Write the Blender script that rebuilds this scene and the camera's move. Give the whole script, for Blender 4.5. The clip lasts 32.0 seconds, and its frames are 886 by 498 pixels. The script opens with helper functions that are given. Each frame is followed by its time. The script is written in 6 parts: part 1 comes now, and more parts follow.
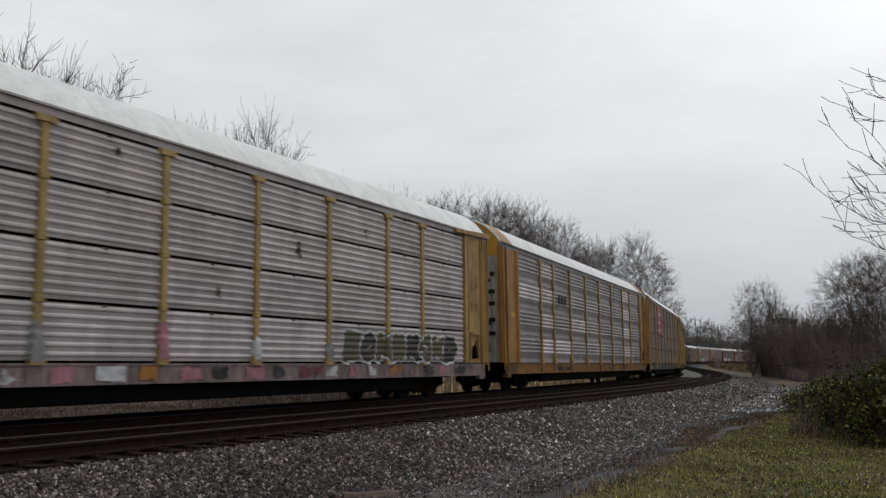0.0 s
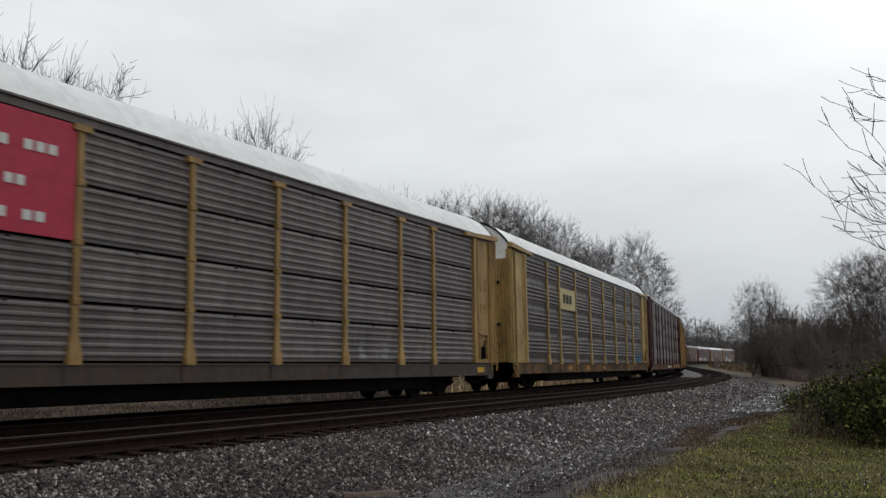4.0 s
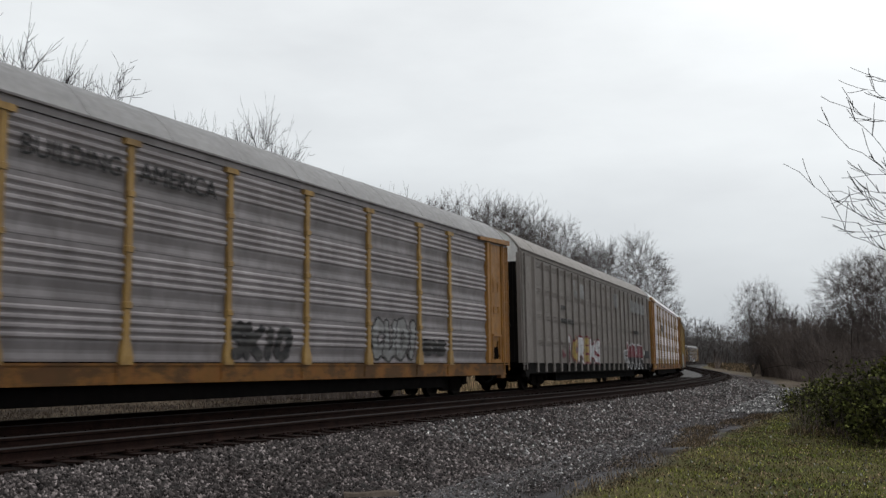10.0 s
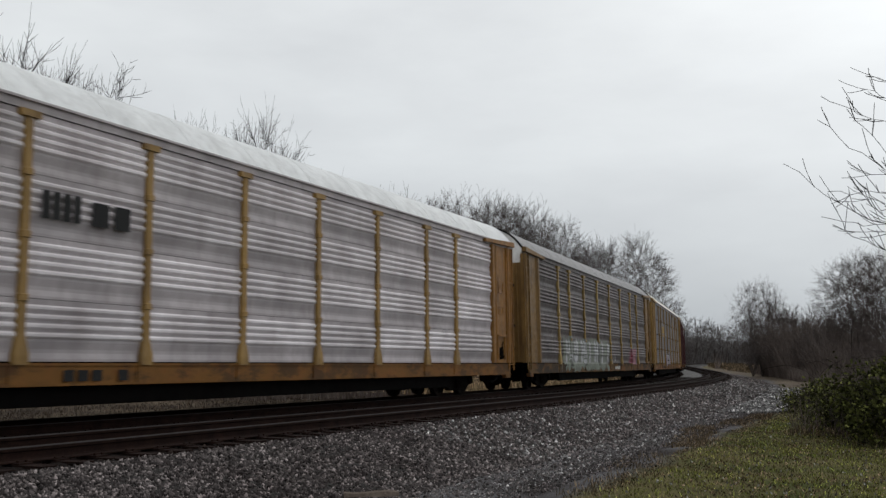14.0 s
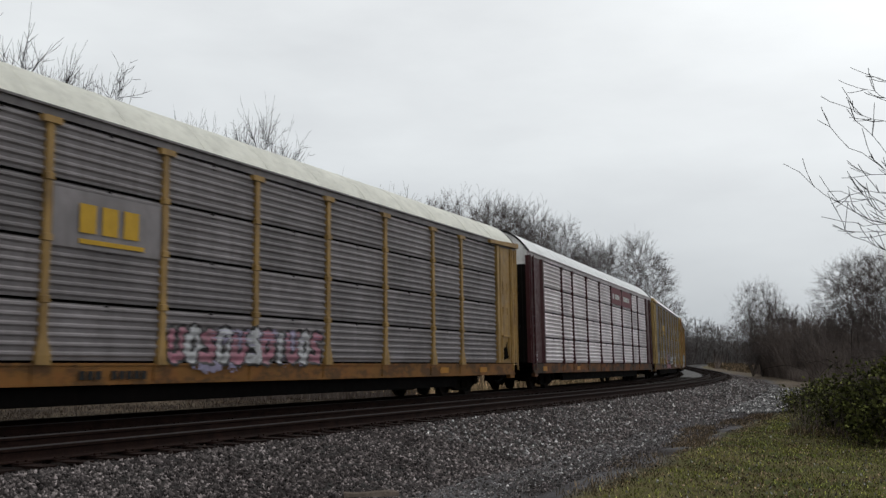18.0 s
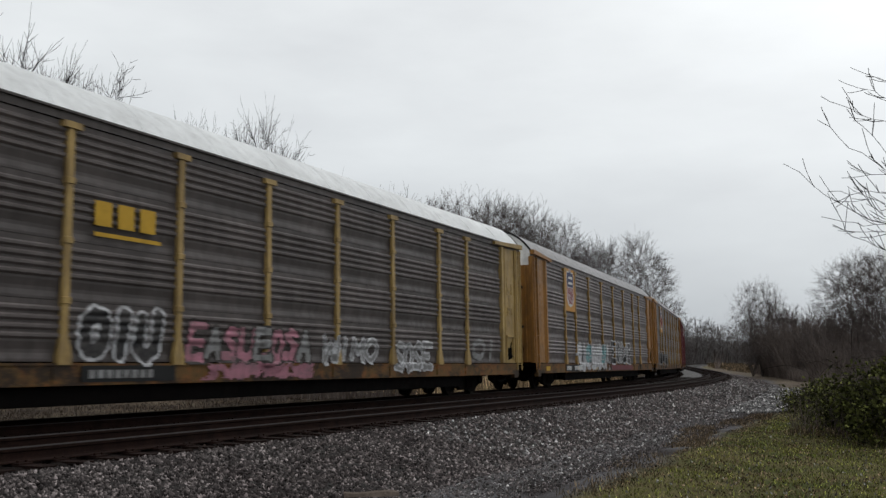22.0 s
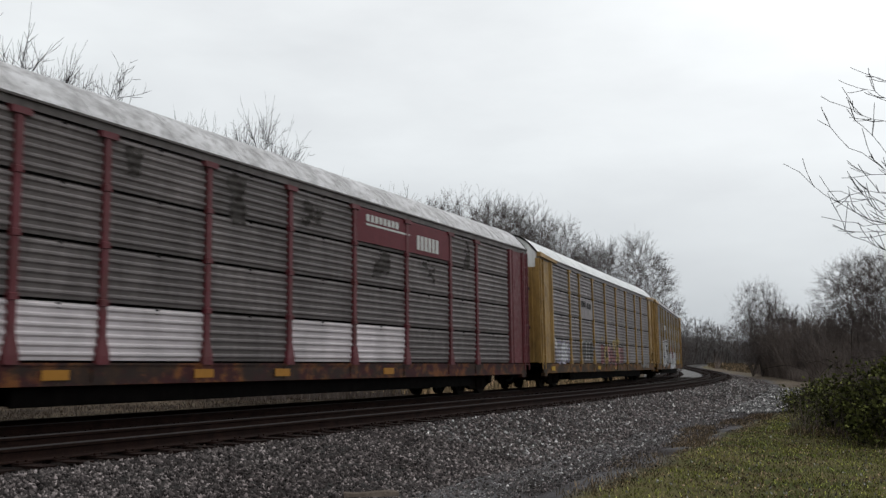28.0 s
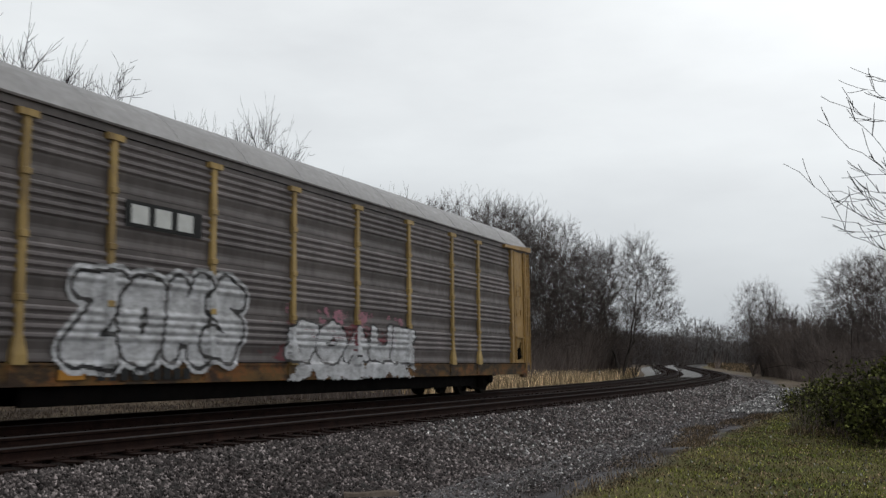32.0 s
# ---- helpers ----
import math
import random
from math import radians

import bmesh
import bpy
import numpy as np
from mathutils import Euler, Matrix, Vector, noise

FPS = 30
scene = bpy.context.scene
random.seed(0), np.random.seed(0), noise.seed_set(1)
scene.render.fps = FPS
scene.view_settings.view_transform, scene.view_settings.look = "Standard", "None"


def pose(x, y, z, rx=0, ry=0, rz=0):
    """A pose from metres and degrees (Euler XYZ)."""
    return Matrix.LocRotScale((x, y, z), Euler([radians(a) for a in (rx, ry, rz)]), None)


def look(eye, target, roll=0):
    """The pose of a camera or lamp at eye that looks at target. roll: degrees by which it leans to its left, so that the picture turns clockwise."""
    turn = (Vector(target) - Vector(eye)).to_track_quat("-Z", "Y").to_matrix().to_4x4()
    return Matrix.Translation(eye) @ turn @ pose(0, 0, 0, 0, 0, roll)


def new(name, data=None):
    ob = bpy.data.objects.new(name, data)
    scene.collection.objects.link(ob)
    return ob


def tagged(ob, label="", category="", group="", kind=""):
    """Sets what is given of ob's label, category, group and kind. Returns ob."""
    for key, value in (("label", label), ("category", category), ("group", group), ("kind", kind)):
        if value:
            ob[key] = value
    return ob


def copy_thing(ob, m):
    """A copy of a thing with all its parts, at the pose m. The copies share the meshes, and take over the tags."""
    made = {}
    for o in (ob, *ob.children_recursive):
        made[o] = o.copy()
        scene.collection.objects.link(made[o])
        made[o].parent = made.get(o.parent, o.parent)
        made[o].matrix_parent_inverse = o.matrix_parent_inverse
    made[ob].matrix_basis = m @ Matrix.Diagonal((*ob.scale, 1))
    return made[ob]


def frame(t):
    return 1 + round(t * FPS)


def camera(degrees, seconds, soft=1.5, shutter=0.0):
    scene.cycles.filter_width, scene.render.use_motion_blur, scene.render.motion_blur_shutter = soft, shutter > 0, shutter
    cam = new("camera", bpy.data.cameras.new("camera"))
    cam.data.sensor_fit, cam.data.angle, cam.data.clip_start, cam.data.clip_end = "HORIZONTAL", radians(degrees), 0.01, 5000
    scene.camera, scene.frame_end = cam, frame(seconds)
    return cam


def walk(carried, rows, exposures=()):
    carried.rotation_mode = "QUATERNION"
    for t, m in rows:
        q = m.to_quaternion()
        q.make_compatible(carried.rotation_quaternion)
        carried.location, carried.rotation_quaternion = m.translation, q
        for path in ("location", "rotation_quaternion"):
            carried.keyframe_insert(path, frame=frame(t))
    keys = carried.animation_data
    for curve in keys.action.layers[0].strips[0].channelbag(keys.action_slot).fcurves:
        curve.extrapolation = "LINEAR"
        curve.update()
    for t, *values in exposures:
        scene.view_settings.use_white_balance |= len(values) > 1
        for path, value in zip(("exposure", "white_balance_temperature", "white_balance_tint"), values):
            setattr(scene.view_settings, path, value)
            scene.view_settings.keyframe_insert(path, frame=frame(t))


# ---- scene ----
cam = camera(49.08, 32.0, soft=1.4, shutter=0.22)
EYE = (0.0, 0.0, 0.97)
CAMERA_POSE = pose(*EYE, 96.774, 0, 0)
walk(cam, [(0.0, CAMERA_POSE), (32.0, CAMERA_POSE)], exposures=[(0.0, -0.12, 6500, 10), (2.0, -0.08, 6500, 10), (5.0, 0.0, 6400, 8.5), (7.0, 0.05, 6400, 8.5), (10.0, 0.03, 6400, 8.5), (12.0, 0.0, 6400, 8.5), (13.5, -0.12, 6400, 8.5), (16.0, -0.10, 6400, 8.5), (18.0, -0.05, 6400, 8.5), (21.0, -0.10, 6400, 8.5), (23.0, 0.03, 6400, 8.5), (28.0, 0.05, 6400, 8.5), (32.0, 0.0, 6400, 8.5)])

# ---- sky and light: an even, bright overcast ----
world = bpy.data.worlds.new("overcast_sky")
scene.world = world
world.use_nodes = True


def build_world():
    nt = world.node_tree
    nt.nodes.clear()
    out = nt.nodes.new("ShaderNodeOutputWorld")
    bg = nt.nodes.new("ShaderNodeBackground")
    sky = nt.nodes.new("ShaderNodeTexSky")
    sky.sky_type, sky.sun_disc = "NISHITA", False
    sky.sun_elevation, sky.sun_rotation = radians(38), radians(35)
    sky.air_density, sky.dust_density = 1.0, 4.0
    grey = nt.nodes.new("ShaderNodeHueSaturation")
    grey.inputs["Saturation"].default_value = 0.12
    grey.inputs["Value"].default_value = 0.10
    tc = nt.nodes.new("ShaderNodeTexCoord")
    mp = nt.nodes.new("ShaderNodeMapping")
    mp.inputs["Scale"].default_value = (1.6, 1.6, 5.0)
    nz = nt.nodes.new("ShaderNodeTexNoise")
    nz.inputs["Scale"].default_value = 1.6
    nz.inputs["Detail"].default_value = 6.0
    nz.inputs["Roughness"].default_value = 0.55
    ramp = nt.nodes.new("ShaderNodeValToRGB")
    ramp.color_ramp.elements[0].position, ramp.color_ramp.elements[0].color = 0.30, (0.80, 0.815, 0.835, 1)
    ramp.color_ramp.elements[1].position, ramp.color_ramp.elements[1].color = 0.72, (1.0, 1.02, 1.03, 1)
    sep = nt.nodes.new("ShaderNodeSeparateXYZ")
    low = nt.nodes.new("ShaderNodeValToRGB")
    low.color_ramp.elements[0].position, low.color_ramp.elements[0].color = 0.04, (0.55, 0.575, 0.60, 1)
    mid = low.color_ramp.elements.new(0.22)
    mid.color = (0.86, 0.87, 0.88, 1)
    low.color_ramp.elements[2].position, low.color_ramp.elements[2].color = 0.40, (1.0, 1.0, 1.0, 1)
    mul = nt.nodes.new("ShaderNodeMix")
    mul.data_type, mul.blend_type = "RGBA", "MULTIPLY"
    mul.inputs[0].default_value = 1.0
    mix = nt.nodes.new("ShaderNodeMix")
    mix.data_type = "RGBA"
    mix.inputs[0].default_value = 0.86
    L = nt.links.new
    L(sky.outputs[0], grey.inputs["Color"])
    L(tc.outputs["Generated"], mp.inputs[0])
    L(mp.outputs[0], nz.inputs["Vector"])
    L(nz.outputs[0], ramp.inputs[0])
    L(tc.outputs["Generated"], sep.inputs[0])
    L(sep.outputs[2], low.inputs[0])
    L(ramp.outputs[0], mul.inputs[6])
    L(low.outputs[0], mul.inputs[7])
    L(grey.outputs[0], mix.inputs[6])
    L(mul.outputs[2], mix.inputs[7])
    L(mix.outputs[2], bg.inputs[0])
    bg.inputs[1].default_value = 1.0
    L(bg.outputs[0], out.inputs[0])


build_world()
sun = new("sun", bpy.data.lights.new("sun", "SUN"))
sun.data.energy, sun.data.angle, sun.data.color = 0.5, radians(30), (1.0, 0.97, 0.93)
sun.matrix_world = look((40, 60, 80), (0, 20, 0))

# ---- the line of the railway: centre of the far track, by its length s ----
KNOTS = [(-600, 0.0), (-70, 0.0), (-30, -0.00067), (0, 0.0008), (20, 0.00226), (40, 0.00312), (60, 0.00223), (80, 0.00151), (100, 0.00139),
         (120, 0.00137), (140, 0.00102), (160, 0.00031), (185, -0.00056), (210, -0.00127), (240, -0.00158), (270, -0.00153), (300, -0.00136),
         (340, -0.00112), (380, -0.00065), (480, -0.00014), (900, 0.0)]
LINE_S = np.arange(-600.0, 900.25, 0.5)
LINE_K = np.interp(LINE_S, [a for a, b in KNOTS], [b for a, b in KNOTS])


def line_of_track():
    i0 = int(600 / 0.5)
    th = np.concatenate([[0], np.cumsum((LINE_K[1:] + LINE_K[:-1]) / 2 * 0.5)])
    th = th - th[i0] + 1.11333623
    dx, dy = np.cos(th), np.sin(th)
    x = np.concatenate([[0], np.cumsum((dx[1:] + dx[:-1]) / 2 * 0.5)])
    y = np.concatenate([[0], np.cumsum((dy[1:] + dy[:-1]) / 2 * 0.5)])
    return x - x[i0] - 10.27168794, y - y[i0] + 10.09937076, th


LINE_X, LINE_Y, LINE_T = line_of_track()
LINE_LEAN = -np.clip(np.convolve(LINE_K, np.ones(80) / 80, "same") * 400, -1.0, 1.3)  # cant, degrees


def along(s, off=0.0):
    """Place and heading at length s, off metres to the left of the far track's centre."""
    t = np.interp(s, LINE_S, LINE_T)
    return np.interp(s, LINE_S, LINE_X) - off * np.sin(t), np.interp(s, LINE_S, LINE_Y) + off * np.cos(t), t


def climb(s):
    """The line rises gently beyond the bend."""
    return np.interp(s, [95, 130, 170, 220, 270, 320, 450, 650], [0.0, 0.08, 0.35, 0.75, 1.0, 1.2, 1.45, 1.6])


def side_of_line(x, y):
    """Length and distance to the left of the far track's centre for many places."""
    x, y = np.ravel(x), np.ravel(y)
    s, off = np.zeros(len(x)), np.zeros(len(x))
    cs = slice(int(400 / 0.5), int(1300 / 0.5), 4)
    lx, ly, lt, ls = LINE_X[cs], LINE_Y[cs], LINE_T[cs], LINE_S[cs]
    for a in range(0, len(x), 4000):
        b = slice(a, a + 4000)
        i = np.argmin((x[b, None] - lx) ** 2 + (y[b, None] - ly) ** 2, 1)
        rx, ry = x[b] - lx[i], y[b] - ly[i]
        s[b] = ls[i] + rx * np.cos(lt[i]) + ry * np.sin(lt[i])
        off[b] = -rx * np.sin(lt[i]) + ry * np.cos(lt[i])
    return s, off


NEAR_TRACK = -4.27  # the near track's nominal place; its true spacing widens round the bend


def spread(s, off):
    """True offset of a nominal one: the tracks lie closer on the straight than round the bend."""
    shift = np.interp(s, [20, 90], [0.62, -0.48])
    return off + shift * np.clip((-off - 1.3) / 1.5, 0, 1)


CAR_PITCH, CAR_LENGTH, TRUCK_IN = 28.55, 27.3, 3.65
# slack in the couplers, car by car
SLACK = (-0.28, -0.42, -0.27, -0.27, -0.17, -0.09, -0.17, -0.17, -0.27, -0.25, -0.22, -0.26, -0.26, -0.42, 0.03, 0.0, -0.09)


def front_of_car(k, t):
    u = t - 16
    return -0.387778 + SLACK[k] + CAR_PITCH * (k - 8) - (14.1510227 * u + 0.5 * 0.00412363 * u * u)


def in_view(px, depth, z=0.0):
    """Ground place at a column of the view and a depth."""
    return (px - 784) / 1717.3 * depth, depth, z


# ---- small mesh kit ----
class Geo:
    def __init__(self):
        self.v, self.f, self.m = [], [], []

    def face(self, pts, m=0):
        n = len(self.v)
        self.v += [tuple(p) for p in pts]
        self.f.append(tuple(range(n, n + len(pts))))
        self.m.append(m)

    def box(self, x0, x1, y0, y1, z0, z1, m=0, c=0.0):
        """A box; c: chamfer of its four edges along z."""
        n = len(self.v)
        if c:
            ring = [(x0 + c, y0), (x1 - c, y0), (x1, y0 + c), (x1, y1 - c), (x1 - c, y1), (x0 + c, y1), (x0, y1 - c), (x0, y0 + c)]
        else:
            ring = [(x0, y0), (x1, y0), (x1, y1), (x0, y1)]
        k = len(ring)
        self.v += [(x, y, z0) for x, y in ring] + [(x, y, z1) for x, y in ring]
        for i in range(k):
            j = (i + 1) % k
            self.f.append((n + i, n + j, n + k + j, n + k + i))
        self.f.append(tuple(n + i for i in reversed(range(k))))
        self.f.append(tuple(n + k + i for i in range(k)))
        self.m += [m] * (k + 2)

    def loft(self, rings, m=0, closed=True, caps=True):
        """Joins rings of equal point counts."""
        n, k = len(self.v), len(rings[0])
        for r in rings:
            self.v += [tuple(p) for p in r]
        for a in range(len(rings) - 1):
            for i in range(k if closed else k - 1):
                j = (i + 1) % k
                self.f.append((n + a * k + i, n + a * k + j, n + (a + 1) * k + j, n + (a + 1) * k + i))
                self.m.append(m)
        if caps and closed:
            self.f.append(tuple(n + i for i in reversed(range(k))))
            self.f.append(tuple(n + (len(rings) - 1) * k + i for i in range(k)))
            self.m += [m, m]

    def tube(self, a, b, ra, rb, k=4, m=0):
        a, b = Vector(a), Vector(b)
        d = (b - a).normalized()
        u = d.cross(Vector((0.31, 0.17, 0.93))).normalized()
        w = d.cross(u)
        rings = []
        for p, r in ((a, ra), (b, rb)):
            rings.append([p + u * (r * math.cos(6.28318 * i / k)) + w * (r * math.sin(6.28318 * i / k)) for i in range(k)])
        self.loft(rings, m)

    def disc(self, c, axis_y, r, y0, y1, k=20, m=0):
        """A drum round the y axis."""
        rings = []
        for yy in (y0, y1):
            rings.append([(c[0] + r * math.cos(6.28318 * i / k), yy, c[1] + r * math.sin(6.28318 * i / k)) for i in range(k)])
        self.loft(rings, m)

    def mesh(self, name, smooth=False):
        me = bpy.data.meshes.new(name)
        me.from_pydata(self.v, [], self.f)
        if any(self.m):
            me.polygons.foreach_set("material_index", self.m)
        if smooth:
            me.polygons.foreach_set("use_smooth", [True] * len(self.f))
        me.update()
        return me


def put(name, me, mats, parent=None, label="", at=None):
    """Links a mesh as one object; the materials sit on the object, so alike pieces share one mesh."""
    ob = new(name, me)
    mats = mats if isinstance(mats, (list, tuple)) else [mats]
    while len(me.materials) < len(mats):
        me.materials.append(mats[len(me.materials)])
    for slot, mat in zip(ob.material_slots, mats):
        slot.link = "OBJECT"
        slot.material = mat
    if parent is not None:
        ob.parent = parent
    if at is not None:
        ob.matrix_basis = at
    if label:
        tagged(ob, label)
    return ob


def part(name, geo, mats, parent, label="", at=None, smooth=False):
    return put(name, geo.mesh(name, smooth), mats, parent, label, at)


def cloud_mesh(name, verts, faces, mat, smooth=False):
    """A mesh from arrays: verts n x 3, faces of equal size."""
    me = bpy.data.meshes.new(name)
    k = faces.shape[1]
    me.vertices.add(len(verts))
    me.vertices.foreach_set("co", np.ascontiguousarray(verts, dtype=np.float32).ravel())
    me.loops.add(faces.size)
    me.loops.foreach_set("vertex_index", np.ascontiguousarray(faces, dtype=np.int32).ravel())
    me.polygons.add(len(faces))
    me.polygons.foreach_set("loop_start", np.arange(0, faces.size, k, dtype=np.int32))
    me.polygons.foreach_set("loop_total", np.full(len(faces), k, dtype=np.int32))
    if smooth:
        me.polygons.foreach_set("use_smooth", np.ones(len(faces), dtype=bool))
    me.update(calc_edges=True)
    if mat is not None:
        me.materials.append(mat)
    return me


# ---- materials ----
def principled(name):
    mat = bpy.data.materials.new(name)
    mat.use_nodes = True
    nt = mat.node_tree
    return mat, nt, nt.nodes["Principled BSDF"]


def noise_node(nt, vec, scale, detail=4.0, rough=0.55, stretch=None):
    if stretch:
        mp = nt.nodes.new("ShaderNodeMapping")
        mp.inputs["Scale"].default_value = stretch
        nt.links.new(vec, mp.inputs[0])
        vec = mp.outputs[0]
    nz = nt.nodes.new("ShaderNodeTexNoise")
    nz.inputs["Scale"].default_value, nz.inputs["Detail"].default_value, nz.inputs["Roughness"].default_value = scale, detail, rough
    nt.links.new(vec, nz.inputs["Vector"])
    return nz.outputs[0]


def ramp_node(nt, fac, stops):
    r = nt.nodes.new("ShaderNodeValToRGB")
    while len(r.color_ramp.elements) < len(stops):
        r.color_ramp.elements.new(0.5)
    for e, (pos, col) in zip(r.color_ramp.elements, stops):
        e.position, e.color = pos, (*col, 1) if len(col) == 3 else col
    nt.links.new(fac, r.inputs[0])
    return r.outputs[0]


def mix_node(nt, fac, a, b, blend="MIX"):
    m = nt.nodes.new("ShaderNodeMix")
    m.data_type, m.blend_type = "RGBA", blend
    for sock, val in ((m.inputs[0], fac), (m.inputs[6], a), (m.inputs[7], b)):
        if isinstance(val, (int, float)):
            sock.default_value = val
        elif isinstance(val, tuple):
            sock.default_value = (*val, 1)
        else:
            nt.links.new(val, sock)
    return m.outputs[2]


def bump_node(nt, bsdf, height, strength, distance):
    b = nt.nodes.new("ShaderNodeBump")
    b.inputs["Strength"].default_value, b.inputs["Distance"].default_value = strength, distance
    nt.links.new(height, b.inputs["Height"])
    nt.links.new(b.outputs[0], bsdf.inputs["Normal"])


def random_vector(nt):
    """Object coordinates shifted by the object's own random number."""
    tc = nt.nodes.new("ShaderNodeTexCoord")
    oi = nt.nodes.new("ShaderNodeObjectInfo")
    sc = nt.nodes.new("ShaderNodeMath")
    sc.operation = "MULTIPLY"
    sc.inputs[1].default_value = 37.0
    nt.links.new(oi.outputs["Random"], sc.inputs[0])
    ad = nt.nodes.new("ShaderNodeVectorMath")
    nt.links.new(tc.outputs["Object"], ad.inputs[0])
    nt.links.new(sc.outputs[0], ad.inputs[1])
    return ad.outputs[0], oi.outputs["Random"]


def painted_steel(name, col, dirt=(0.07, 0.06, 0.05), amount=0.5, rough=0.55, metal=0.0, vary=0.12, streak=1.0, gloss=0.3):
    """Weathered paint or zinc: faded patches, vertical run-down grime, fine grain."""
    mat, nt, bsdf = principled(name)
    vec, rnd = random_vector(nt)
    tone = ramp_node(nt, noise_node(nt, vec, 0.9, 5), [(0.3, tuple(c * (1 - vary) for c in col)), (0.7, tuple(min(1, c * (1 + vary)) for c in col))])
    each = ramp_node(nt, rnd, [(0.0, (1 - vary,) * 3), (1.0, (1.0, 1.0, 1.0))])
    tone = mix_node(nt, 1.0, tone, each, "MULTIPLY")
    runs = noise_node(nt, vec, 2.2, 6, 0.65, (2.6, 2.6, 0.28 * streak))
    runs = ramp_node(nt, runs, [(0.50, (0, 0, 0)), (0.74, (amount,) * 3)])
    grime = mix_node(nt, runs, tone, dirt)
    blot = ramp_node(nt, noise_node(nt, vec, 1.7, 7, 0.72, (1.3, 1.3, 0.7)), [(0.44, (0, 0, 0)), (0.64, (amount * 0.85,) * 3)])
    grime = mix_node(nt, blot, grime, tuple(0.6 * d + 0.25 * c for d, c in zip(dirt, col)))
    spots = ramp_node(nt, noise_node(nt, vec, 14.0, 4, 0.6), [(0.56, (0, 0, 0)), (0.72, (amount * 0.6,) * 3)])
    final = mix_node(nt, spots, grime, tuple(0.5 * (d + c) for d, c in zip(dirt, col)))
    nt.links.new(final, bsdf.inputs["Base Color"])
    r = ramp_node(nt, noise_node(nt, vec, 6.0, 3), [(0.3, (rough - 0.12,) * 3), (0.7, (min(1, rough + 0.15),) * 3)])
    nt.links.new(r, bsdf.inputs["Roughness"])
    bsdf.inputs["Metallic"].default_value = metal
    bsdf.inputs["Specular IOR Level"].default_value = gloss
    bump_node(nt, bsdf, noise_node(nt, vec, 30.0, 3), 0.15, 0.01)
    return mat


def worn_paint(name, col, amount):
    """Sill paint worn through in places: rust blooms, soot and bare dark patches along it."""
    mat, nt, bsdf = principled(name)
    vec, rnd = random_vector(nt)
    tone = ramp_node(nt, noise_node(nt, vec, 1.3, 6, 0.7), [(0.32, tuple(c * 0.6 for c in col)), (0.7, col)])
    rust = ramp_node(nt, noise_node(nt, vec, 2.6, 7, 0.72), [(0.48, (0, 0, 0)), (0.60, (amount,) * 3)])
    tone = mix_node(nt, rust, tone, (0.20, 0.075, 0.020))
    dark = ramp_node(nt, noise_node(nt, vec, 1.0, 7, 0.72, (1.0, 1.0, 1.8)), [(0.52 - 0.08 * amount, (0, 0, 0)), (0.57, (amount,) * 3)])
    tone = mix_node(nt, dark, tone, (0.024, 0.018, 0.014))
    nt.links.new(tone, bsdf.inputs["Base Color"])
    bsdf.inputs["Roughness"].default_value = 0.65
    bsdf.inputs["Specular IOR Level"].default_value = 0.2
    bump_node(nt, bsdf, noise_node(nt, vec, 24.0, 4), 0.2, 0.01)
    return mat


def plain_paint(name, col, rough=0.6, vary=0.2):
    mat, nt, bsdf = principled(name)
    vec, rnd = random_vector(nt)
    tone = ramp_node(nt, noise_node(nt, vec, 5.0, 6, 0.7), [(0.3, tuple(c * (1 - vary) for c in col)), (0.65, col)])
    nt.links.new(tone, bsdf.inputs["Base Color"])
    bsdf.inputs["Roughness"].default_value = rough
    bsdf.inputs["Specular IOR Level"].default_value = 0.15
    return mat


def spray_paint(name, col, rough=0.6, vary=0.3):
    """Sprayed paint that has faded unevenly and lets the grimy metal through."""
    mat, nt, bsdf = principled(name)
    vec, rnd = random_vector(nt)
    tone = ramp_node(nt, noise_node(nt, vec, 2.4, 6, 0.7), [(0.3, tuple(c * (1 - vary) for c in col)), (0.65, col)])
    thin = ramp_node(nt, noise_node(nt, vec, 3.2, 7, 0.75, (1.0, 1.0, 1.6)), [(0.40, (0, 0, 0)), (0.68, (0.75,) * 3)])
    tone = mix_node(nt, thin, tone, (0.115, 0.105, 0.100))
    runs = ramp_node(nt, noise_node(nt, vec, 3.0, 5, 0.65, (2.6, 2.6, 0.3)), [(0.52, (0, 0, 0)), (0.75, (0.55,) * 3)])
    tone = mix_node(nt, runs, tone, (0.050, 0.044, 0.040))
    nt.links.new(tone, bsdf.inputs["Base Color"])
    bsdf.inputs["Roughness"].default_value = rough
    bsdf.inputs["Specular IOR Level"].default_value = 0.15
    return mat


